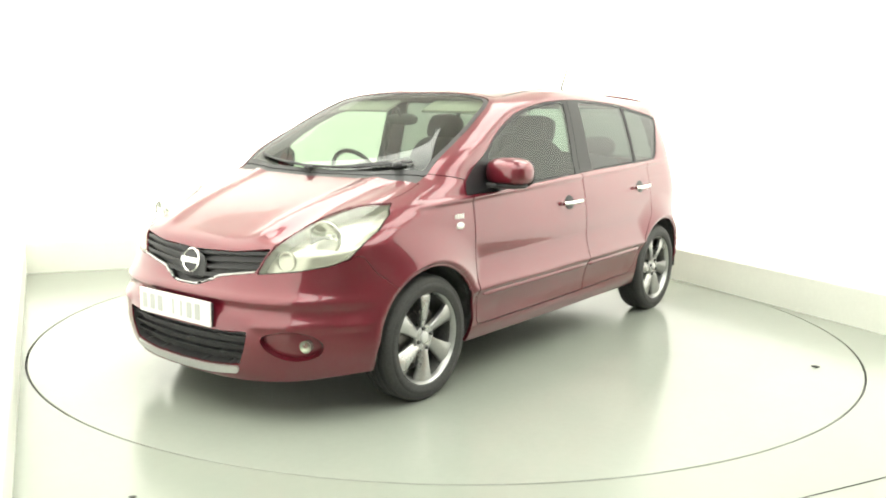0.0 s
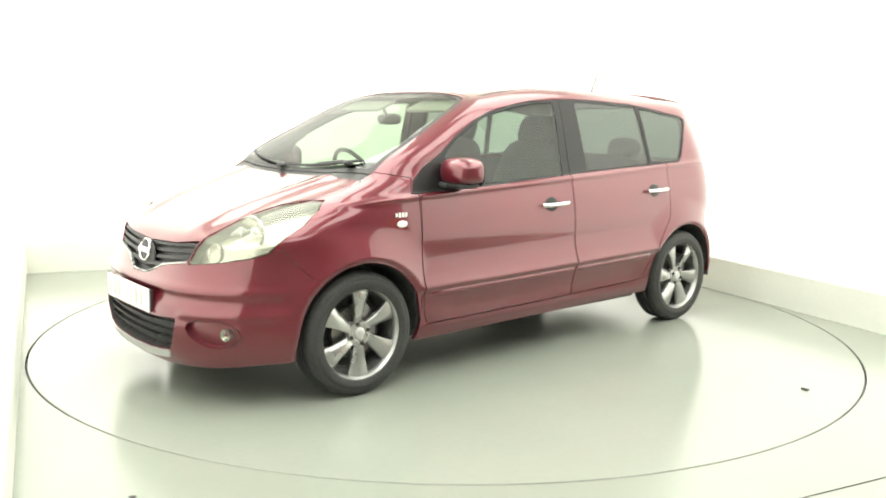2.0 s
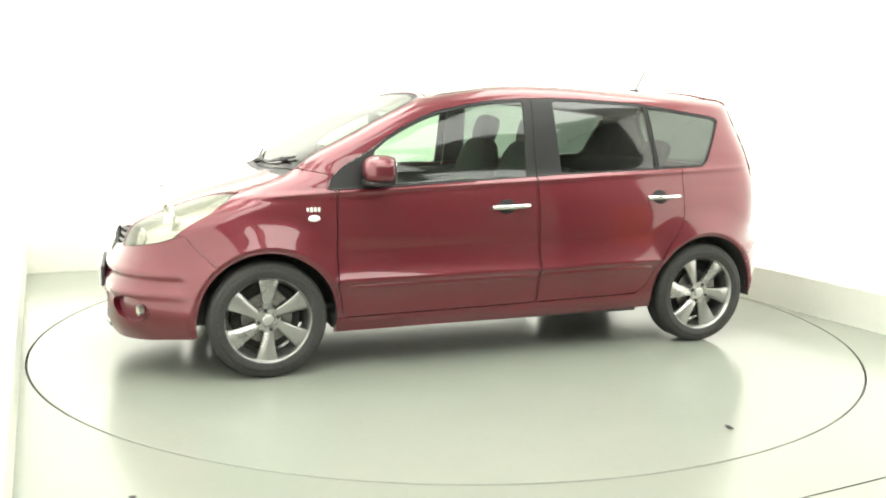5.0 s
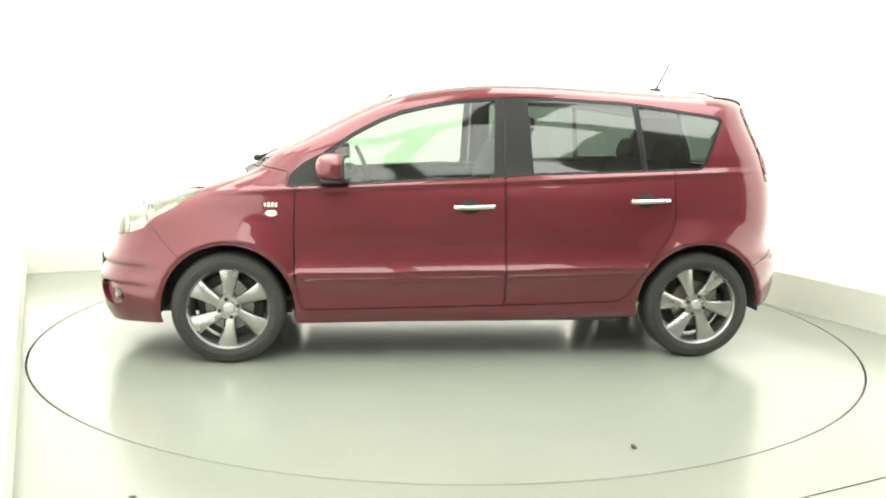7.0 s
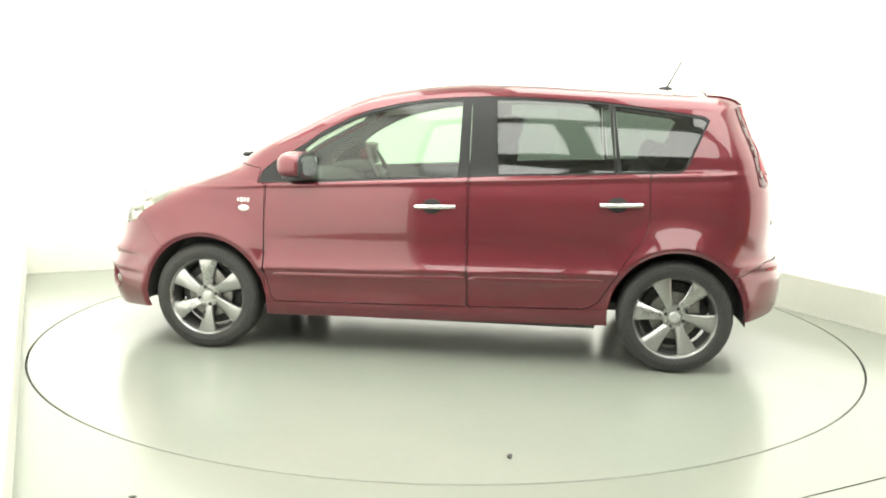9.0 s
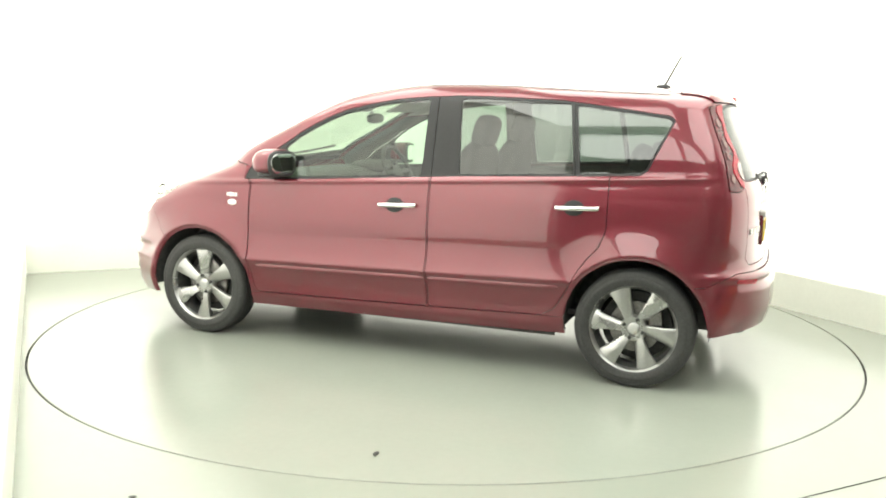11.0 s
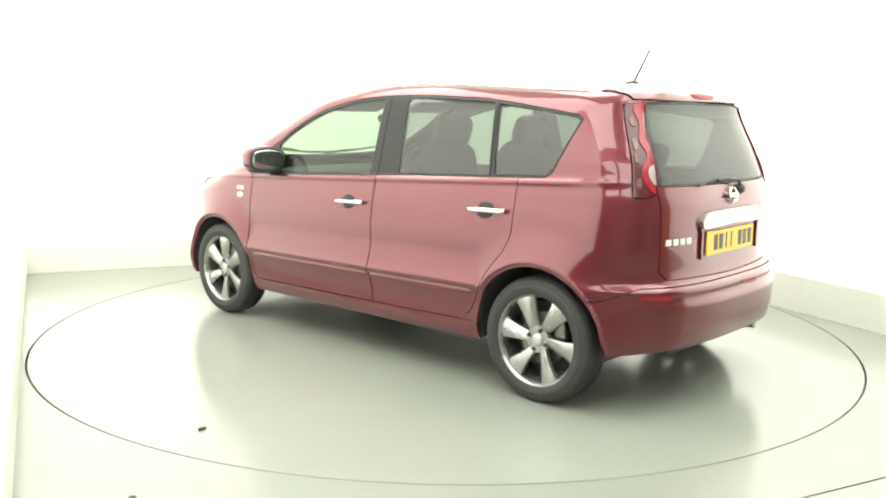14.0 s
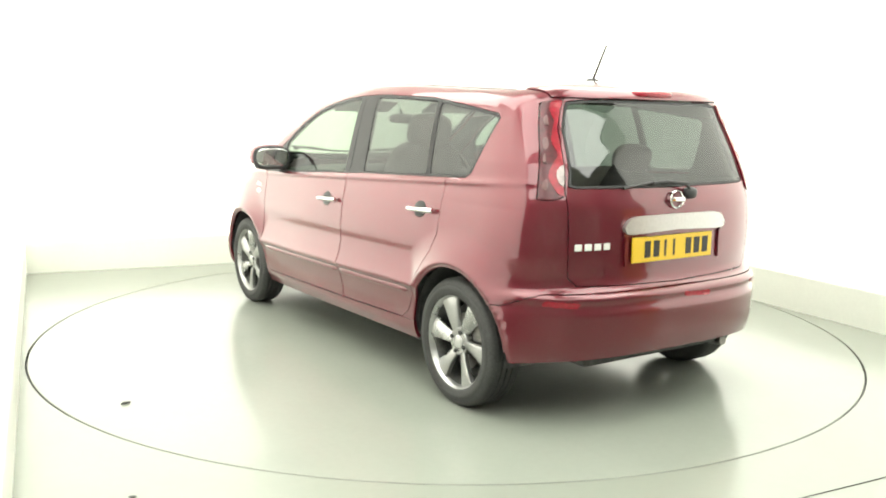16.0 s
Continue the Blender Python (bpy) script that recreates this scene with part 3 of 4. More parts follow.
def build_car():
    global SHELL
    car = new("car")
    tagged(car, "dark red five-door hatchback with grey alloy wheels on the turntable", "car")
    V, F = body_shell()
    mesh = (V, F[:, ::-1])
    SHELL = BVHTree.FromPolygons(V.tolist(), mesh[1].tolist())
    mesh = clip(mesh, bottom_field(mesh[0]))
    mesh = clip(mesh, arch_field(mesh[0]))
    P = lambda *a, **k: panel(*a, top=True, **k)

    # glass first, so that the lining behind keeps the same openings
    screen, mesh = split(mesh, top_field(SCREEN, 1.0))
    screen, seal = split(screen, lambda V: top_field(SCREEN, 1.0)(V) - .028, 0)
    ob = P("windscreen", screen, SCREEN_GLASS, car, label="clear greenish windscreen", offset=-.004, rim=0)
    panel("seal", seal, TRIM, ob, label="black screen edge", offset=-.0035, rim=.01)
    rear_screen, mesh = split(mesh, rear_field(REAR_SCREEN))
    rear_screen, seal = split(rear_screen, lambda V: rear_field(REAR_SCREEN)(V) - .012, 0)
    ob = P("rear_window", rear_screen, DARK_GLASS, car, label="dark tinted rear window", offset=-.003, rim=0)
    panel("seal", seal, TRIM, ob, label="black screen edge", offset=-.0025, rim=.01)
    for s in (1, -1):
        band, mesh = split(mesh, side_field(BAND, s), .0015)
        for name, outline, mat, lab in (("front_window", FRONT_GLASS, SIDE_GLASS, "clear greenish side window"), ("rear_side_window", REAR_GLASS, DARK_GLASS, "dark tinted side window"),
                                        ("quarter_window", QUARTER_GLASS, DARK_GLASS, "dark tinted quarter window")):
            pane, band = split(band, side_field(outline, s), .001)
            P(name, pane, mat, car, label=lab, offset=-.004, rim=0)
        for cut in ([(-.220, .9), (-.220, 1.5), (1.2, 1.5), (1.2, .9)], [(-1.012, .9), (-.962, 1.5), (-.2, 1.5), (-.2, .9)]):
            piece, band = split(band, side_field(cut, s), .002)
            P("window_surround", piece, PIANO, car, label="satin black trim round the side window", offset=-.001, rim=.02)
        P("window_surround", band, PIANO, car, label="satin black trim round the quarter window", offset=-.001, rim=.02)

    lining = clip(mesh, np.minimum(1.12 - mesh[0][:, 0], mesh[0][:, 0] + 1.85))
    low = clip(lining, 1.36 - lining[0][:, 2])
    high = clip(lining, lining[0][:, 2] - 1.36)
    P("inner_trim", low, LINING, car, label="dark grey inner lining", offset=-.035, rim=0)
    P("headliner", high, HEADLINER, car, label="pale grey headliner", offset=-.03, rim=0)

    # lamps, grille, bumper openings
    for s in (1, -1):
        lamp, mesh = split(mesh, front_field(LAMP, s))
        ob = P("headlamp", lamp, REFLECTOR, car, label="clear headlamp with bright reflector", offset=-.055, rim=-.045)
        panel("lens", lamp, LENS, ob, label="clear plastic lens", offset=-.002, rim=0)
        for (yy, zz), r in (((.60, .805), .066), ((.492, .705), .036)):
            bowl = lathe([(0, -.045), (r * .35, -.043), (r * .75, -.028), (r, 0), (r + .004, .002), (r + .004, -.004)], 32, "x")
            place(bowl, on_front(s * yy, zz)[0] + Vector((-.058, 0, 0)), (0, 0, s * 18))
            part("reflector_bowl", bowl, CHROME, ob, "chrome reflector bowl")
            bezel = lathe([(r + .003, -.004), (r + .003, .008), (r + .007, .010), (r + .011, .006), (r + .011, -.004)], 36, "x")
            place(bezel, on_front(s * yy, zz)[0] + Vector((-.058, 0, 0)), (0, 0, s * 18))
            part("bezel", bezel, REFLECTOR, ob, "pale ring round the reflector")
            part("bulb", blob(on_front(s * yy, zz)[0] + Vector((-.078, -s * .006, 0)), (.03, .016, .016), 2.2, 12), SILVER, ob)
        tail, mesh = split(mesh, rear_field(TAIL_LAMP, s))
        ob = P("tail_lamp", tail, SMOKE_LENS, car, label="tall red and smoked tail lamp", offset=.004)
        for nm, mat, lift, o in TAIL_PIECES:
            o = smooth_line(o, 4)
            panel(nm, clip(tail, rear_field(o, s)(tail[0])), mat, ob, offset=lift, rim=.004)
    grille, mesh = split(mesh, front_field(GRILLE))
    ob = P("grille", grille, TRIM, car, label="black slatted radiator grille", offset=-.03, rim=-.022)
    for z0 in (.606, .640, .672, .702):
        bar = clip(grille, front_field(both([(0, z0), (.45, z0 + .034), (.45, z0 + .050), (0, z0 + .016)]))(grille[0]))
        panel("slat", bar, PIANO, ob, offset=-.006, rim=.02)
    chrome, mesh = split(mesh, front_field(CHROME_V), .001)
    P("grille_trim", chrome, SILVER, car, label="silver strip under the grille", offset=.003)
    intake, mesh = split(mesh, front_field(INTAKE))
    ob = P("lower_intake", intake, TRIM, car, label="black lower air intake", offset=-.045, rim=-.04)
    for z0 in (.285, .325, .365):
        bar = clip(intake, front_field(both([(0, z0), (.45, z0 + .012), (.45, z0 + .024), (0, z0 + .012)]))(intake[0]))
        panel("slat", bar, PIANO, ob, offset=-.018, rim=.025)
    lip, mesh = split(mesh, front_field(LIP), .001)
    P("bumper_lip", lip, SILVER, car, label="silver lip under the intake", offset=.006)
    for s in (1, -1):
        ring = smooth_line([(.488, .392), (.555, .418), (.640, .418), (.695, .378), (.690, .325), (.630, .295), (.560, .308), (.505, .345)], 5)
        fog, mesh = split(mesh, front_field(ring, s), .001)
        ob = P("fog_lamp_recess", fog, PAINT, car, label="red fog lamp recess", offset=-.03, rim=-.03)
        lampb = lathe([(0, -.02), (.015, -.012), (.024, 0), (.027, .004), (.027, -.02)], 28, "x")
        place(lampb, on_front(s * .640, .357)[0] + Vector((-.022, 0, 0)), (0, 0, s * 20))
        part("fog_lamp", lampb, REFLECTOR, ob, "bright fog lamp bowl")
        front = blob((0, 0, 0), (.014, .047, .047), 2.1, 18)
        place(front, on_front(s * .640, .357)[0] + Vector((-.018, 0, 0)), (0, 0, s * 20))
        part("lens", front, LENS, ob)

    # panels
    hood, mesh = split(mesh, top_field(HOOD, .715))
    P("bonnet", hood, PAINT, car, label="dark red metallic bonnet with two ridges")
    cowl, mesh = split(mesh, top_field([(1.30, -.66), (1.30, .66), (1.0, .66), (1.0, -.66)], .96), .001)
    P("cowl", cowl, TRIM, car, label="black plastic scuttle below the windscreen", offset=-.006)
    spoiler, mesh = split(mesh, top_field([(-1.47, -.555), (-1.47, .555), (-1.9, .52), (-1.9, -.52)], 1.425), .002)
    P("roof_spoiler", spoiler, PAINT, car, label="dark red roof spoiler", offset=.008, rim=.025)
    gate, mesh = split(mesh, rear_field(GATE))
    ob = P("tailgate", gate, PAINT, car, label="dark red tailgate", rim=.02)
    piece = clip(gate, rear_field(both([(0, .922), (.25, .919), (.302, .908), (.326, .872), (.318, .848), (.29, .842), (0, .852)]))(gate[0]))
    panel("plate_garnish", piece, BRUSHED, ob, label="brushed chrome garnish above the plate", offset=.022, rim=.024)
    for sy in (1, -1):
        piece = clip(gate, rear_field([(sy * .326, .862), (sy * .302, .846), (sy * .290, .70), (sy * .312, .70)])(gate[0]))
        panel("recess_edge", piece, PAINT, ob, offset=.012, rim=.012)
    roof, mesh = split(mesh, top_field(both_top([(.345, 0), (.348, .40), (.36, .545), (-.2, .560), (-1.0, .555), (-1.466, .535), (-1.466, 0)]), 1.40), .0025)
    P("roof", roof, PAINT, car, label="dark red roof panel")
    rear_b, mesh = split(mesh, lambda V: np.minimum(.60 - V[:, 2] - np.clip((V[:, 0] + 1.80) * .45, 0, .06), -1.60 - V[:, 0] - np.clip((V[:, 2] - .5) * .5, 0, 1)))
    ob = P("rear_bumper", rear_b, PAINT, car, label="dark red rear bumper")
    # outer two are reflectors, the one near the middle is the rear fog lamp
    for a, b in ((.70, .56), (-.56, -.70), (-.01, -.19)):
        piece = clip(rear_b, rear_field([(a, .574), (b, .566), (b, .540), (a, .552)])(rear_b[0]))
        panel("reflector", piece, RED_LENS, ob, label="red lens set in the bumper", offset=.003, rim=.006)
    front_b, mesh = split(mesh, lambda V: np.minimum(signed(V[:, [0, 2]], [(1.49, 0), (1.49, .56), (1.60, .66), (1.655, .735), (1.80, .74), (1.85, .80), (2.4, .80), (2.4, 0)]), 1), .001)
    P("front_bumper", front_b, PAINT, car, label="dark red front bumper")
    for s in (1, -1):
        door, mesh = split(mesh, side_field(FRONT_DOOR, s))
        P("front_door", door, PAINT, car, label="dark red front door")
        door, mesh = split(mesh, side_field(REAR_DOOR, s))
        P("rear_door", door, PAINT, car, label="dark red rear door")
        wing, mesh = split(mesh, side_field([(.916, .1), (.916, .958), (.962, .958), (.945, 1.035), (1.2, 1.08), (1.9, .9), (1.9, .1)], s), .002)
        P("front_wing", wing, PAINT, car, label="dark red front wing")
        sill, mesh = split(mesh, side_field([(.95, .1), (.95, .285), (.86, .2925), (-.222, .3125), (-.86, .3265), (-1.05, .33), (-1.05, .1)], s), .001)
        P("sill", sill, PAINT, car, label="dark red sill")
        quarter, mesh = split(mesh, side_field([(-1.0, .1), (-1.0, 1.062), (-1.33, 1.062), (-1.372, 1.09), (-1.40, 1.15), (-1.8, 1.15), (-2.0, 1.15), (-2.0, .1)], s, .25), 0)
        P("rear_quarter_panel", quarter, PAINT, car, label="dark red rear quarter panel")
    P("body_frame", mesh, PAINT, car, label="dark red roof rails and pillars")
    return car


car = build_car()


# ---------------------------------------------------------------- car: fittings
def cpart(name, bm, mat, label="", smooth=True, parent=None):
    ob = part(name, bm, mat, parent or car, label, smooth)
    if parent is None:
        ob.location = (0, CAR_Y, 0)
    return ob


def move(bm, at, turn=(0, 0, 0)):
    return place(bm, at, turn)


def build_wheel():
    """A wheel about the y axis, its outer face towards +y."""
    wheel = new("wheel")
    tagged(wheel, "six-spoke grey alloy wheel with a black tyre")
    R = .302
    prof = [(.214, -.085), (.222, -.090), (.244, -.094), (.272, -.090), (.290, -.080), (.298, -.066), (.3005, -.052)]
    for c in (-.045, -.015, .015, .045):
        prof += [(R, c - .012), (R, c + .012), (R - .007, c + .013), (R - .007, c + .017)]
    prof = prof[:-2] + [(.3005, .058), (.298, .068), (.290, .081), (.276, .088), (.266, .0885), (.264, .0905), (.250, .093), (.246, .0915), (.228, .090), (.220, .085), (.214, .07)]
    part("tyre", lathe(prof, 84), RUBBER, wheel, "black road tyre with circumferential grooves")
    bm = lathe([(.193, .050), (.197, .070), (.203, .078), (.2075, .084), (.211, .078), (.209, .05)], 72)
    bmesh.ops.scale(bm, vec=(1.06, 1, 1.06), verts=bm.verts)
    rim = part("rim", bm, ALLOY, wheel, "grey alloy rim")
    part("barrel", lathe([(.218, -.085), (.208, -.08), (.197, -.05), (.193, .02), (.204, .056)], 72), BARREL, rim, "dark grey barrel, the shade inside the rim put into its colour")
    part("tyre_valve", tube([(.196, .05, 0), (.182, .066, 0)], .004, 8), TRIM, rim)
    bm = bmesh.new()
    for k in range(6):
        a0 = 2 * math.pi * k / 6 + .2
        rows = []
        for r, mid, half, h in ((.030, 0, .021, .050), (.055, .002, .023, .061), (.095, .007, .028, .068), (.145, .013, .0375, .072), (.185, .018, .049, .073), (.201, .020, .054, .069)):
            ring = []
            for w, dh in ((-1, -.026), (-1, -.004), (-.86, 0), (.12, -.001), (.88, -.015), (1, -.022), (1, -.034)):
                tx = mid + w * half
                ring.append(bm.verts.new((r * math.cos(a0) - tx * math.sin(a0), h + dh, r * math.sin(a0) + tx * math.cos(a0))))
            rows.append(ring)
        for A, B in zip(rows, rows[1:]):
            for i in range(len(A)):
                j = (i + 1) % len(A)
                bm.faces.new((A[i], A[j], B[j], B[i]))
        bm.faces.new(rows[0])
        bm.faces.new(rows[-1][::-1])
    bmesh.ops.scale(bm, vec=(1.06, 1, 1.06), verts=bm.verts)
    part("spokes", bm, ALLOY, wheel, "six machined blade spokes")
    part("hub", lathe([(0, .058), (.03, .058), (.045, .062), (.062, .060), (.068, .05), (.066, .02)], 40), ALLOY, wheel)
    part("centre_cap", lathe([(0, .068), (.020, .0675), (.027, .065), (.030, .061), (.030, .05)], 32), SILVER, wheel, "silver centre cap")
    for k in range(4):
        a = math.pi / 2 * k + .5
        part("wheel_nut", move(lathe([(0, .070), (.008, .070), (.0105, .066), (.0105, .05)], 6), (.05 * math.cos(a), 0, .05 * math.sin(a))), TRIM, wheel)
    bm = lathe([(.05, .004), (.05, .012), (.128, .012), (.130, .008), (.128, -.010), (.06, -.010)], 56)
    part("brake_disc", bm, IRON, wheel, "bare iron brake disc")
    bm = box((-.105, 0, .055), (.07, .06, .12), .012)
    part("brake_caliper", bm, IRON, wheel)
    part("backing_plate", lathe([(0, -.03), (.175, -.03), (.18, -.045), (0, -.045)], 48), UNDER, wheel)
    return wheel


wheel = build_wheel()
WHEEL_Y = .736
first = True
for hx in (HUB_F, HUB_R):
    for s in (1, -1):
        m = pose(hx, CAR_Y + s * WHEEL_Y, HUB_Z, 0, {HUB_F: 44, HUB_R: 8}[hx], 0 if s > 0 else 180)
        if first:
            wheel.parent, wheel.matrix_basis, first = car, m, False
        else:
            copy_thing(wheel, m)


def build_fittings():
    # underbody, wheel housings
    bm = bmesh.new()
    add_box(bm, (.0, 0, .26), (1.86, 1.46, .10), .03)
    add_box(bm, (1.30, 0, .30), (1.15, .98, .18), .04)
    add_box(bm, (-1.38, 0, .33), (.95, .98, .16), .04)
    add_box(bm, (1.70, 0, .25), (.40, .96, .04), .015)
    cpart("underbody", bm, UNDER, "dark underbody")
    for hx in (HUB_F, HUB_R):
        for s in (1, -1):
            bm = lathe([(.362, .30), (.365, .05), (.365, .0)], 40, "y", arc=math.pi * 1.06)
            bmesh.ops.rotate(bm, matrix=Matrix.Rotation(radians(5), 3, "Y"), verts=bm.verts)
            add_box(bm, (0, .012, .16), (.72, .02, .36), 0)
            move(bm, (hx, .505 if s > 0 else -.505, HUB_Z), (0, 0, 0))
            if s < 0:
                for v in bm.verts:
                    v.co.y = -(v.co.y + .505) - .505
            cpart("wheel_arch_liner", bm, UNDER, "black wheel arch liner")
    bm = tube([(-1.2, -.42, .24), (-1.7, -.42, .25), (-1.87, -.42, .27)], .024, 16)
    cpart("exhaust_pipe", bm, IRON, "dull steel exhaust pipe")
    bm = blob((-1.45, -.1, .26), (.30, .75, .16), 4, 20)
    cpart("silencer", bm, IRON, "dull steel silencer box")
    cpart("rear_axle", tube([(-1.30, -.62, .27), (-1.22, -.3, .25), (-1.22, .3, .25), (-1.30, .62, .27)], .035, 12), UNDER, "dark rear beam axle")
    cpart("front_subframe", box((1.1, 0, .22), (.30, .86, .07), .02), UNDER)
    cpart("tow_eye_cover", move(box((0, 0, 0), (.004, .06, .05), .002), on_front(-.36, .50)[0] + Vector((.001, 0, 0)), (0, 0, -8)), PAINT)
    for s in (1, -1):
        cpart("jacking_seam", box((-.03, s * .742, .222), (1.78, .004, .03), .001), UNDER)

    # door handles and mirrors
    for s in (1, -1):
        for x0, x1, z in ((.060, -.152, .858), (-.922, -1.134, .893)):
            mid = (x0 + x1) / 2
            p, n = on_side(mid, z, s)
            q = on_side(mid, z + .05, s)[0]
            # black disc on the door skin, painting the shade of the handle hollow
            bm = lathe([(0, .004), (.036, .004), (.052, .002), (.058, -.004)], 28, "y")
            bmesh.ops.scale(bm, vec=(1.0, 1, .74), verts=bm.verts)
            lean = math.degrees(math.atan2(abs(p.y) - abs(q.y), .05))
            if s < 0:
                bmesh.ops.scale(bm, vec=(1, -1, 1), verts=bm.verts)
            move(bm, (mid + .02, p.y, z), (s * lean, 0, 0))
            cpart("handle_shade_disc", bm, PIANO, "black disc that paints the shaded hollow behind the handle")
            bm = bmesh.new()
            pts = []
            for i in range(13):
                t = i / 12
                x = x0 + (x1 - x0) * t
                pp = on_side(x, z, s)[0]
                out = .030 - .016 * (2 * t - 1) ** 4
                pts.append((x, pp.y + s * out, z + .006 * (t - .5)))
            tube(pts, .0125, 12, bm)
            cpart("door_handle", bm, CHROME, "chrome pull door handle")
        # mirror
        turn = Matrix.Rotation(radians(s * -8), 4, "Z")
        cap = blob((.700, s * .882, 1.062), (.192, .250, .156), 2.7, 36, turn=turn)
        for v in cap.verts:
            if v.co.x < .655:
                v.co.x = .655 + (v.co.x - .655) * .12
            if v.co.z < 1.02:
                v.co.z = 1.02 + (v.co.z - 1.02) * .55
        mirror = cpart("door_mirror", cap, PAINT, "dark red door mirror cap")
        bm = blob((.700, s * .870, 1.000), (.145, .215, .038), 3.0, 24, turn=turn)
        add_box(bm, (.735, s * .80, .998), (.085, .10, .03), .012)
        part("mirror_foot", bm, TRIM, mirror, "black mirror foot")
        bm = blob((.645, s * .887, 1.060), (.022, .238, .142), 3.4, 24, turn=turn)
        part("mirror_frame", bm, TRIM, mirror)
        bm = blob((.635, s * .887, 1.060), (.006, .204, .112), 3.4, 24, turn=turn)
        part("mirror_glass", bm, MIRROR_GLASS, mirror, "mirror glass")
        # side repeater and the small badge over it
        p = on_side(1.032, .817, s)[0]
        cpart("side_repeater", move(blob((0, 0, 0), (.062, .018, .034), 2.2, 20), p), BADGE_WHITE, "small oval white side repeater lamp")
        marks = bmesh.new()
        for i, (w, h) in enumerate(((.012, .018), (.014, .024), (.013, .022), (.013, .022))):
            p = on_side(1.064 - i * .019, .862, s)[0]
            add_box(marks, p + Vector((0, s * .002, 0)), (w, .004, h), .001)
        cpart("wing_marking", marks, BADGE_WHITE, "small pale bars of a trim badge", smooth=False)

        # rubbing strips along the doors, rolled arch lips, roof ditch moulding
        for x0, x1 in ((.858, -.210), (-.236, -.955)):
            bm = bmesh.new()
            rows = []
            n = 28
            for i in range(n + 1):
                x = x0 + (x1 - x0) * i / n
                z = .457 + .0175 * (.86 - x) / 1.1
                k = min(1, min(i, n - i) / 1.5 + .35)
                p = on_side(x, z, s)[0]
                rows.append([bm.verts.new((x, p.y + s * u, z + v * k)) for u, v in ((-.006, .016), (.004 * k, .015), (.0075 * k, .011), (.0085 * k, 0), (.0075 * k, -.011), (.004 * k, -.015), (-.006, -.016))])
            for A, B in zip(rows, rows[1:]):
                for a, b, c, d in zip(A, A[1:], B[1:], B):
                    bm.faces.new((a, b, c, d))
            bm.faces.new(rows[0])
            bm.faces.new(rows[-1][::-1])
            cpart("door_moulding", bm, PAINT, "dark red rubbing strip")
        for hub, r in ((HUB_F, .356), (HUB_R, .360)):
            pts = []
            for i in range(41):
                a = radians(6 + 168 * i / 40)
                x, z = hub + r * math.cos(a), HUB_Z + r * math.sin(a)
                pts.append(on_side(x, z, s)[0] + Vector((0, -s * .006, 0)))
            cpart("arch_lip", tube(pts, .008, 8), PAINT, "rolled dark red arch lip")
        pts = [on_top(.30 - 1.72 * i / 24, s * .562)[0] + Vector((0, 0, -.002)) for i in range(25)]
        cpart("roof_moulding", tube(pts, .005, 6), TRIM, "black roof ditch moulding")

    # plates and emblems
    p = on_front(0, .468)[0]
    plate = cpart("front_plate", box((p.x + .018, -.018, .468), (.008, .525, .112), .002), PLATE_WHITE, "white number plate with faint bars", smooth=False)
    part("plate_holder", box((p.x + .006, -.018, .464), (.018, .515, .104), .003), TRIM, plate, smooth=False)
    for i in range(7):
        y = .165 - (i + (i > 3) * .7) * .0585
        part("marking", box((p.x + .0225, y - .01, .468), (.002, .036 if i not in (2, 3) else .014, .072)), FAINT_INK, plate, smooth=False)
    p = on_rear(0, .77)[0]
    plate = cpart("rear_plate", box((p.x - .008, .018, .772), (.008, .520, .113), .002, turn=Matrix.Rotation(radians(1), 4, "Y")), PLATE_YELLOW, "yellow number plate with dark bars", smooth=False)
    for i in range(7):
        y = .195 - (i + (i > 3) * .7) * .0565
        part("marking", box((p.x - .0125, y - .01, .772), (.002, .038 if i not in (2, 3) else .013, .074)), INK, plate, smooth=False)
    for name, (p, n), r, sgn in (("front_emblem", on_front(0, .672), .062, 1), ("rear_emblem", on_rear(-.002, .985), .045, -1)):
        bm = lathe([(r * .82, -.004), (r * .82, .004), (r * .9, .009), (r, .004), (r, -.004)], 40, "x")
        bmesh.ops.scale(bm, vec=(1, 1, .92), verts=bm.verts)
        add_box(bm, (.006, 0, 0), (.010, r * 2.16, r * .42), .003)
        if sgn < 0:
            bmesh.ops.scale(bm, vec=(-1, 1, 1), verts=bm.verts)
        move(bm, (p.x + sgn * (.012 if sgn > 0 else .012), p.y, p.z), (0, -12 if sgn > 0 else 6, 0))
        cpart(name, bm, CHROME, "round chrome emblem with a crossbar")
    bm = blob((on_front(0, .66)[0].x - .002, 0, .650), (.03, .19, .13), 2.6, 24)
    cpart("emblem_panel", bm, TRIM, "black panel behind the emblem")
    marks = bmesh.new()
    for i in range(4):
        p = on_rear(.548 - i * .046, .797)[0]
        add_box(marks, p + Vector((-.003, 0, 0)), (.006, .034, .028), .002, turn=Matrix.Rotation(radians(-14 + 3 * i), 4, "Z"))
    cpart("tailgate_marking", marks, BADGE_WHITE, "pale silver bars of the model badge", smooth=False)
    # brake lamp, wipers, aerial
    p = on_rear(-.02, 1.43)[0]
    cpart("high_brake_lamp", blob((p.x + .024, -.02, 1.452), (.07, .28, .036), 3.2, 24), RED_LENS, "red high-level brake lamp")
    p = on_rear(-.045, 1.035)[0]
    wiper = cpart("rear_wiper", blob((p.x - .016, -.105, 1.010), (.05, .075, .055), 2.4, 18), TRIM, "black rear wiper")
    q = on_rear(.05, 1.062)[0]
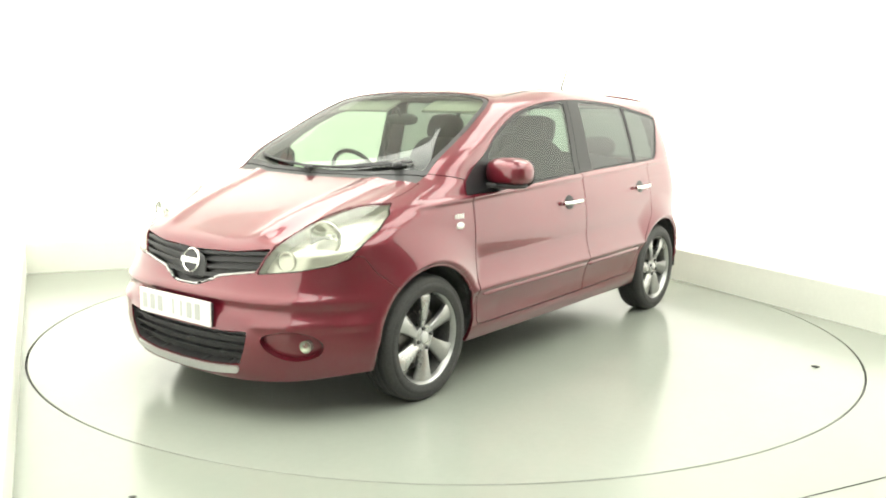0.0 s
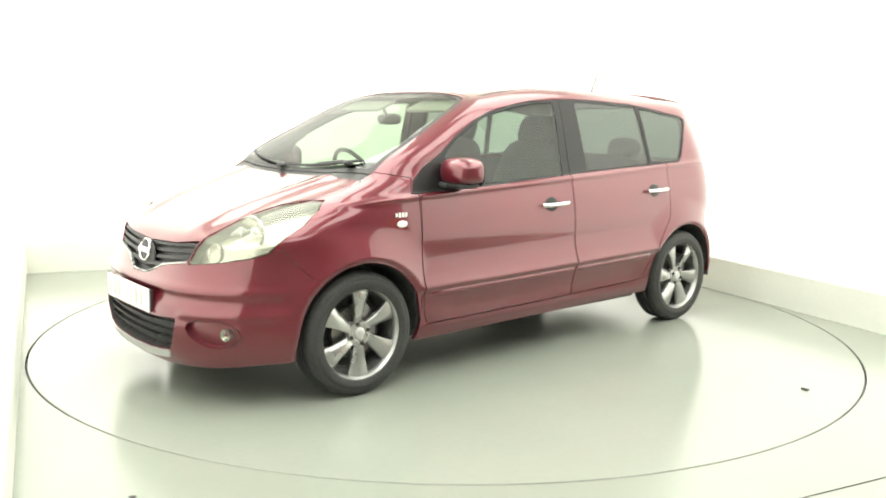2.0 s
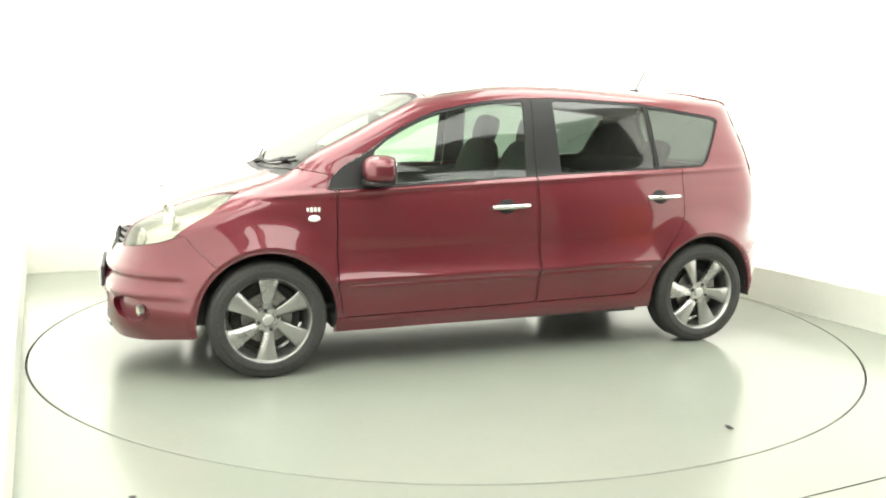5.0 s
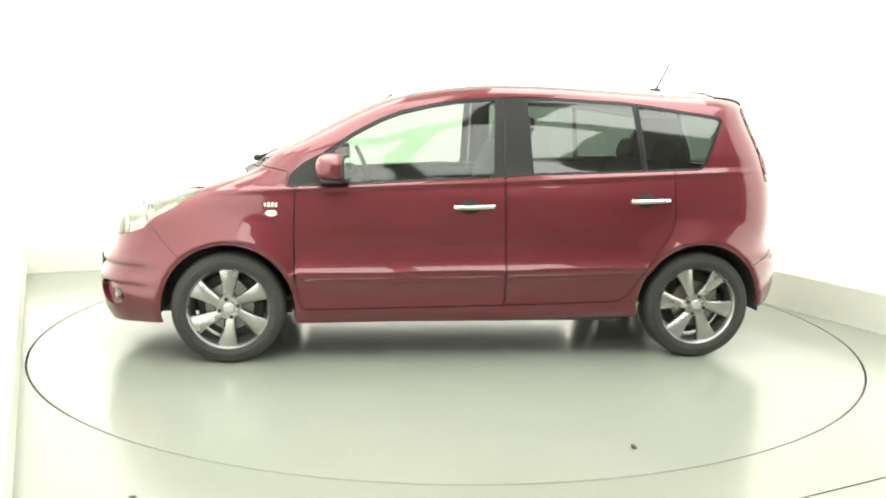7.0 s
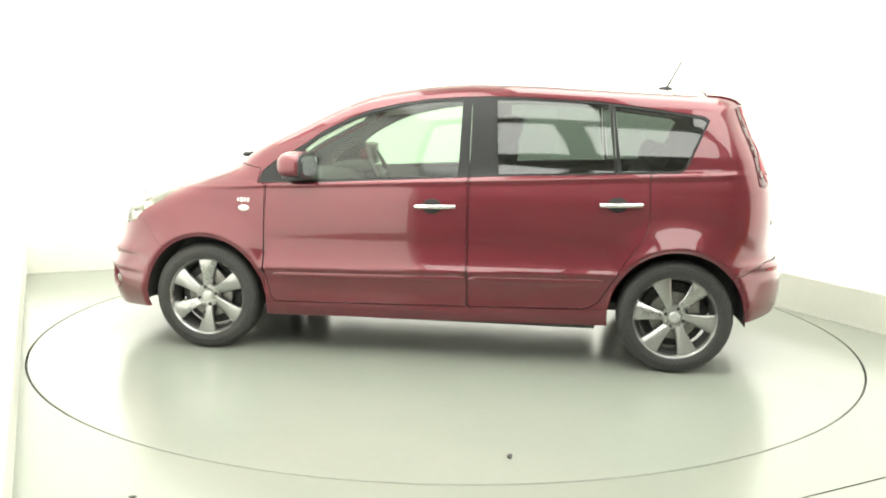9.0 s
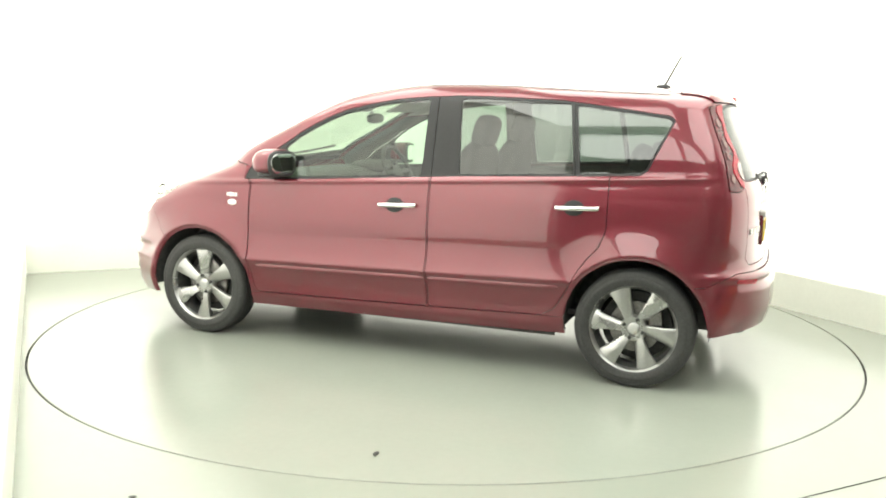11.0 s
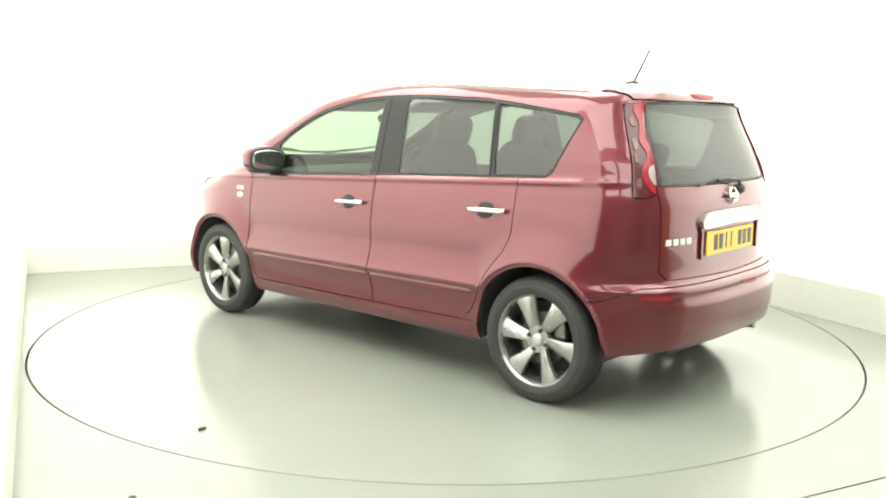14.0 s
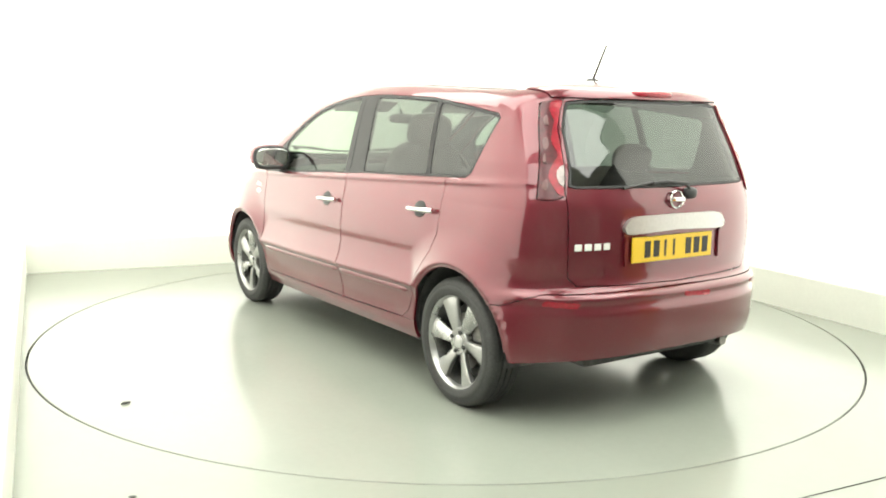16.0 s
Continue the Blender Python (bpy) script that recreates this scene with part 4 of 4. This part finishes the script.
    part("wiper_arm", tube([(p.x - .028, -.125, 1.000), (p.x - .026, -.06, 1.055), (q.x - .022, .06, 1.066), (q.x - .018, .13, 1.060)], .008, 8), TRIM, wiper)
    pts = [on_rear(y, 1.052 + .012 * math.sin(i))[0] + Vector((-.012, 0, 0)) for i, y in enumerate((-.02, .06, .14, .22, .31))]
    part("wiper_blade", tube(pts, .006, 6), TRIM, wiper)
    for y0, y1, yp in ((-.53, .04, -.05), (-.06, .56, .50)):
        pts = []
        for i in range(9):
            y = y0 + (y1 - y0) * i / 8
            x = 1.172 - .105 * (abs(y) / .62) ** 2.2 - .012
            pts.append(on_top(x, y)[0] + Vector((.004, 0, .009)))
        wiper = cpart("windscreen_wiper", tube(pts, .008, 6), TRIM, "black windscreen wiper blade")
        mid = pts[4]
        base = on_top(1.175 if abs(yp) < .3 else 1.11, yp)[0]
        part("wiper_arm", tube([base + Vector((.02, 0, .012)), base + Vector((0, (mid.y - yp) * .3, .018)), mid + Vector((0, 0, .006))], .009, 8, taper=.006), TRIM, wiper)
        part("wiper_pivot", blob(base + Vector((.02, 0, .012)), (.05, .05, .03), 2.2, 14), TRIM, wiper)
    p = on_top(-1.31, 0)[0]
    aerial = cpart("aerial", blob(p + Vector((0, 0, .008)), (.085, .05, .032), 2.2, 18), TRIM, "short black roof aerial")
    part("rod", tube([p + Vector((-.008, 0, .018)), p + Vector((-.092, 0, .180))], .0065, 8, taper=.005), TRIM, aerial)


def build_cabin():
    # seats
    for y in (.36, -.36):
        seat = cpart("front_seat", blob((.08, y, .56), (.54, .52, .20), 3.2, 24), CLOTH, "charcoal cloth front seat")
        lean = Matrix.Rotation(radians(-16), 4, "Y")
        part("backrest", blob((-.28, y, .88), (.17, .50, .66), 3.4, 28, turn=lean), CLOTH, seat)
        part("headrest", blob((-.385, y, 1.255), (.11, .27, .19), 3.4, 24, turn=lean), CLOTH, seat)
        for d in (-.06, .06):
            part("headrest_post", tube([(-.35, y + d, 1.14), (-.38, y + d, 1.24)], .006, 8), CHROME, seat)
    bench = cpart("rear_seat", blob((-.86, 0, .55), (.50, 1.26, .20), 4, 24), CLOTH, "charcoal cloth rear bench seat")
    lean = Matrix.Rotation(radians(-18), 4, "Y")
    part("backrest", blob((-1.16, 0, .82), (.15, 1.26, .56), 4.2, 28, turn=lean), CLOTH, bench)
    for y in (.36, -.36):
        part("headrest", blob((-1.26, y, 1.135), (.10, .26, .15), 2.8, 20, turn=lean), CLOTH, bench)
    # dashboard with instrument hood
    bm = blob((.86, 0, .84), (.52, 1.42, .30), 4.5, 32)
    dash = cpart("dashboard", bm, LINING, "dark grey dashboard")
    part("instrument_hood", blob((.70, -.36, .985), (.24, .36, .09), 2.8, 22), LINING, dash)
    part("centre_console", blob((.62, 0, .72), (.22, .28, .44), 4, 20), TRIM, dash)
    bm = lathe([(.185 + .014 * math.cos(a), .014 * math.sin(a)) for a in [2 * math.pi * k / 10 for k in range(11)]], 40, "x")
    add_box(bm, (.01, 0, 0), (.03, .12, .10), .02)
    add_box(bm, (.005, 0, 0), (.02, .36, .028), .008)
    add_box(bm, (.005, 0, -.09), (.02, .03, .18), .008)
    move(bm, (.50, -.36, .955), (0, 25, 0))
    wheel_ob = cpart("steering_wheel", bm, TRIM, "black steering wheel on the car's right")
    part("column", tube([(.52, -.36, .95), (.80, -.36, .84)], .04, 12), TRIM, wheel_ob)
    cpart("parcel_shelf", box((-1.52, 0, .96), (.42, 1.26, .025), .008), LINING, "dark parcel shelf")
    p = on_top(.52, 0)[0]
    rv = cpart("inner_mirror", blob((.50, 0, 1.315), (.04, .22, .065), 3, 20), TRIM, "black inner mirror")
    part("mirror_stem", tube([(.51, 0, 1.33), (.54, 0, 1.375)], .01, 8), TRIM, rv)
    cpart("cabin_floor", box((-.3, 0, .33), (2.6, 1.36, .03), .01), LINING, "dark carpeted cabin floor")
    for s in (1, -1):
        for x, y0, z in ((.36, .52, 1.392),):
            cpart("sun_visor", box((x + .06, s * .33, z), (.15, .40, .016), .006, turn=Matrix.Rotation(radians(24), 4, "Y")), HEADLINER, "pale grey sun visor")


build_fittings()
build_cabin()


# ---------------------------------------------------------------- what moves
def motions():
    turned = [(t, pose(0, 0, 0, 0, 0, a)) for t, a in TURN]
    walk(turntable, turned)
    walk(car, turned)
    walk(grit, [(t, m @ pose(GRIT_AT[0], GRIT_AT[1], 0, 0, 0, 100)) for t, m in turned])


motions()
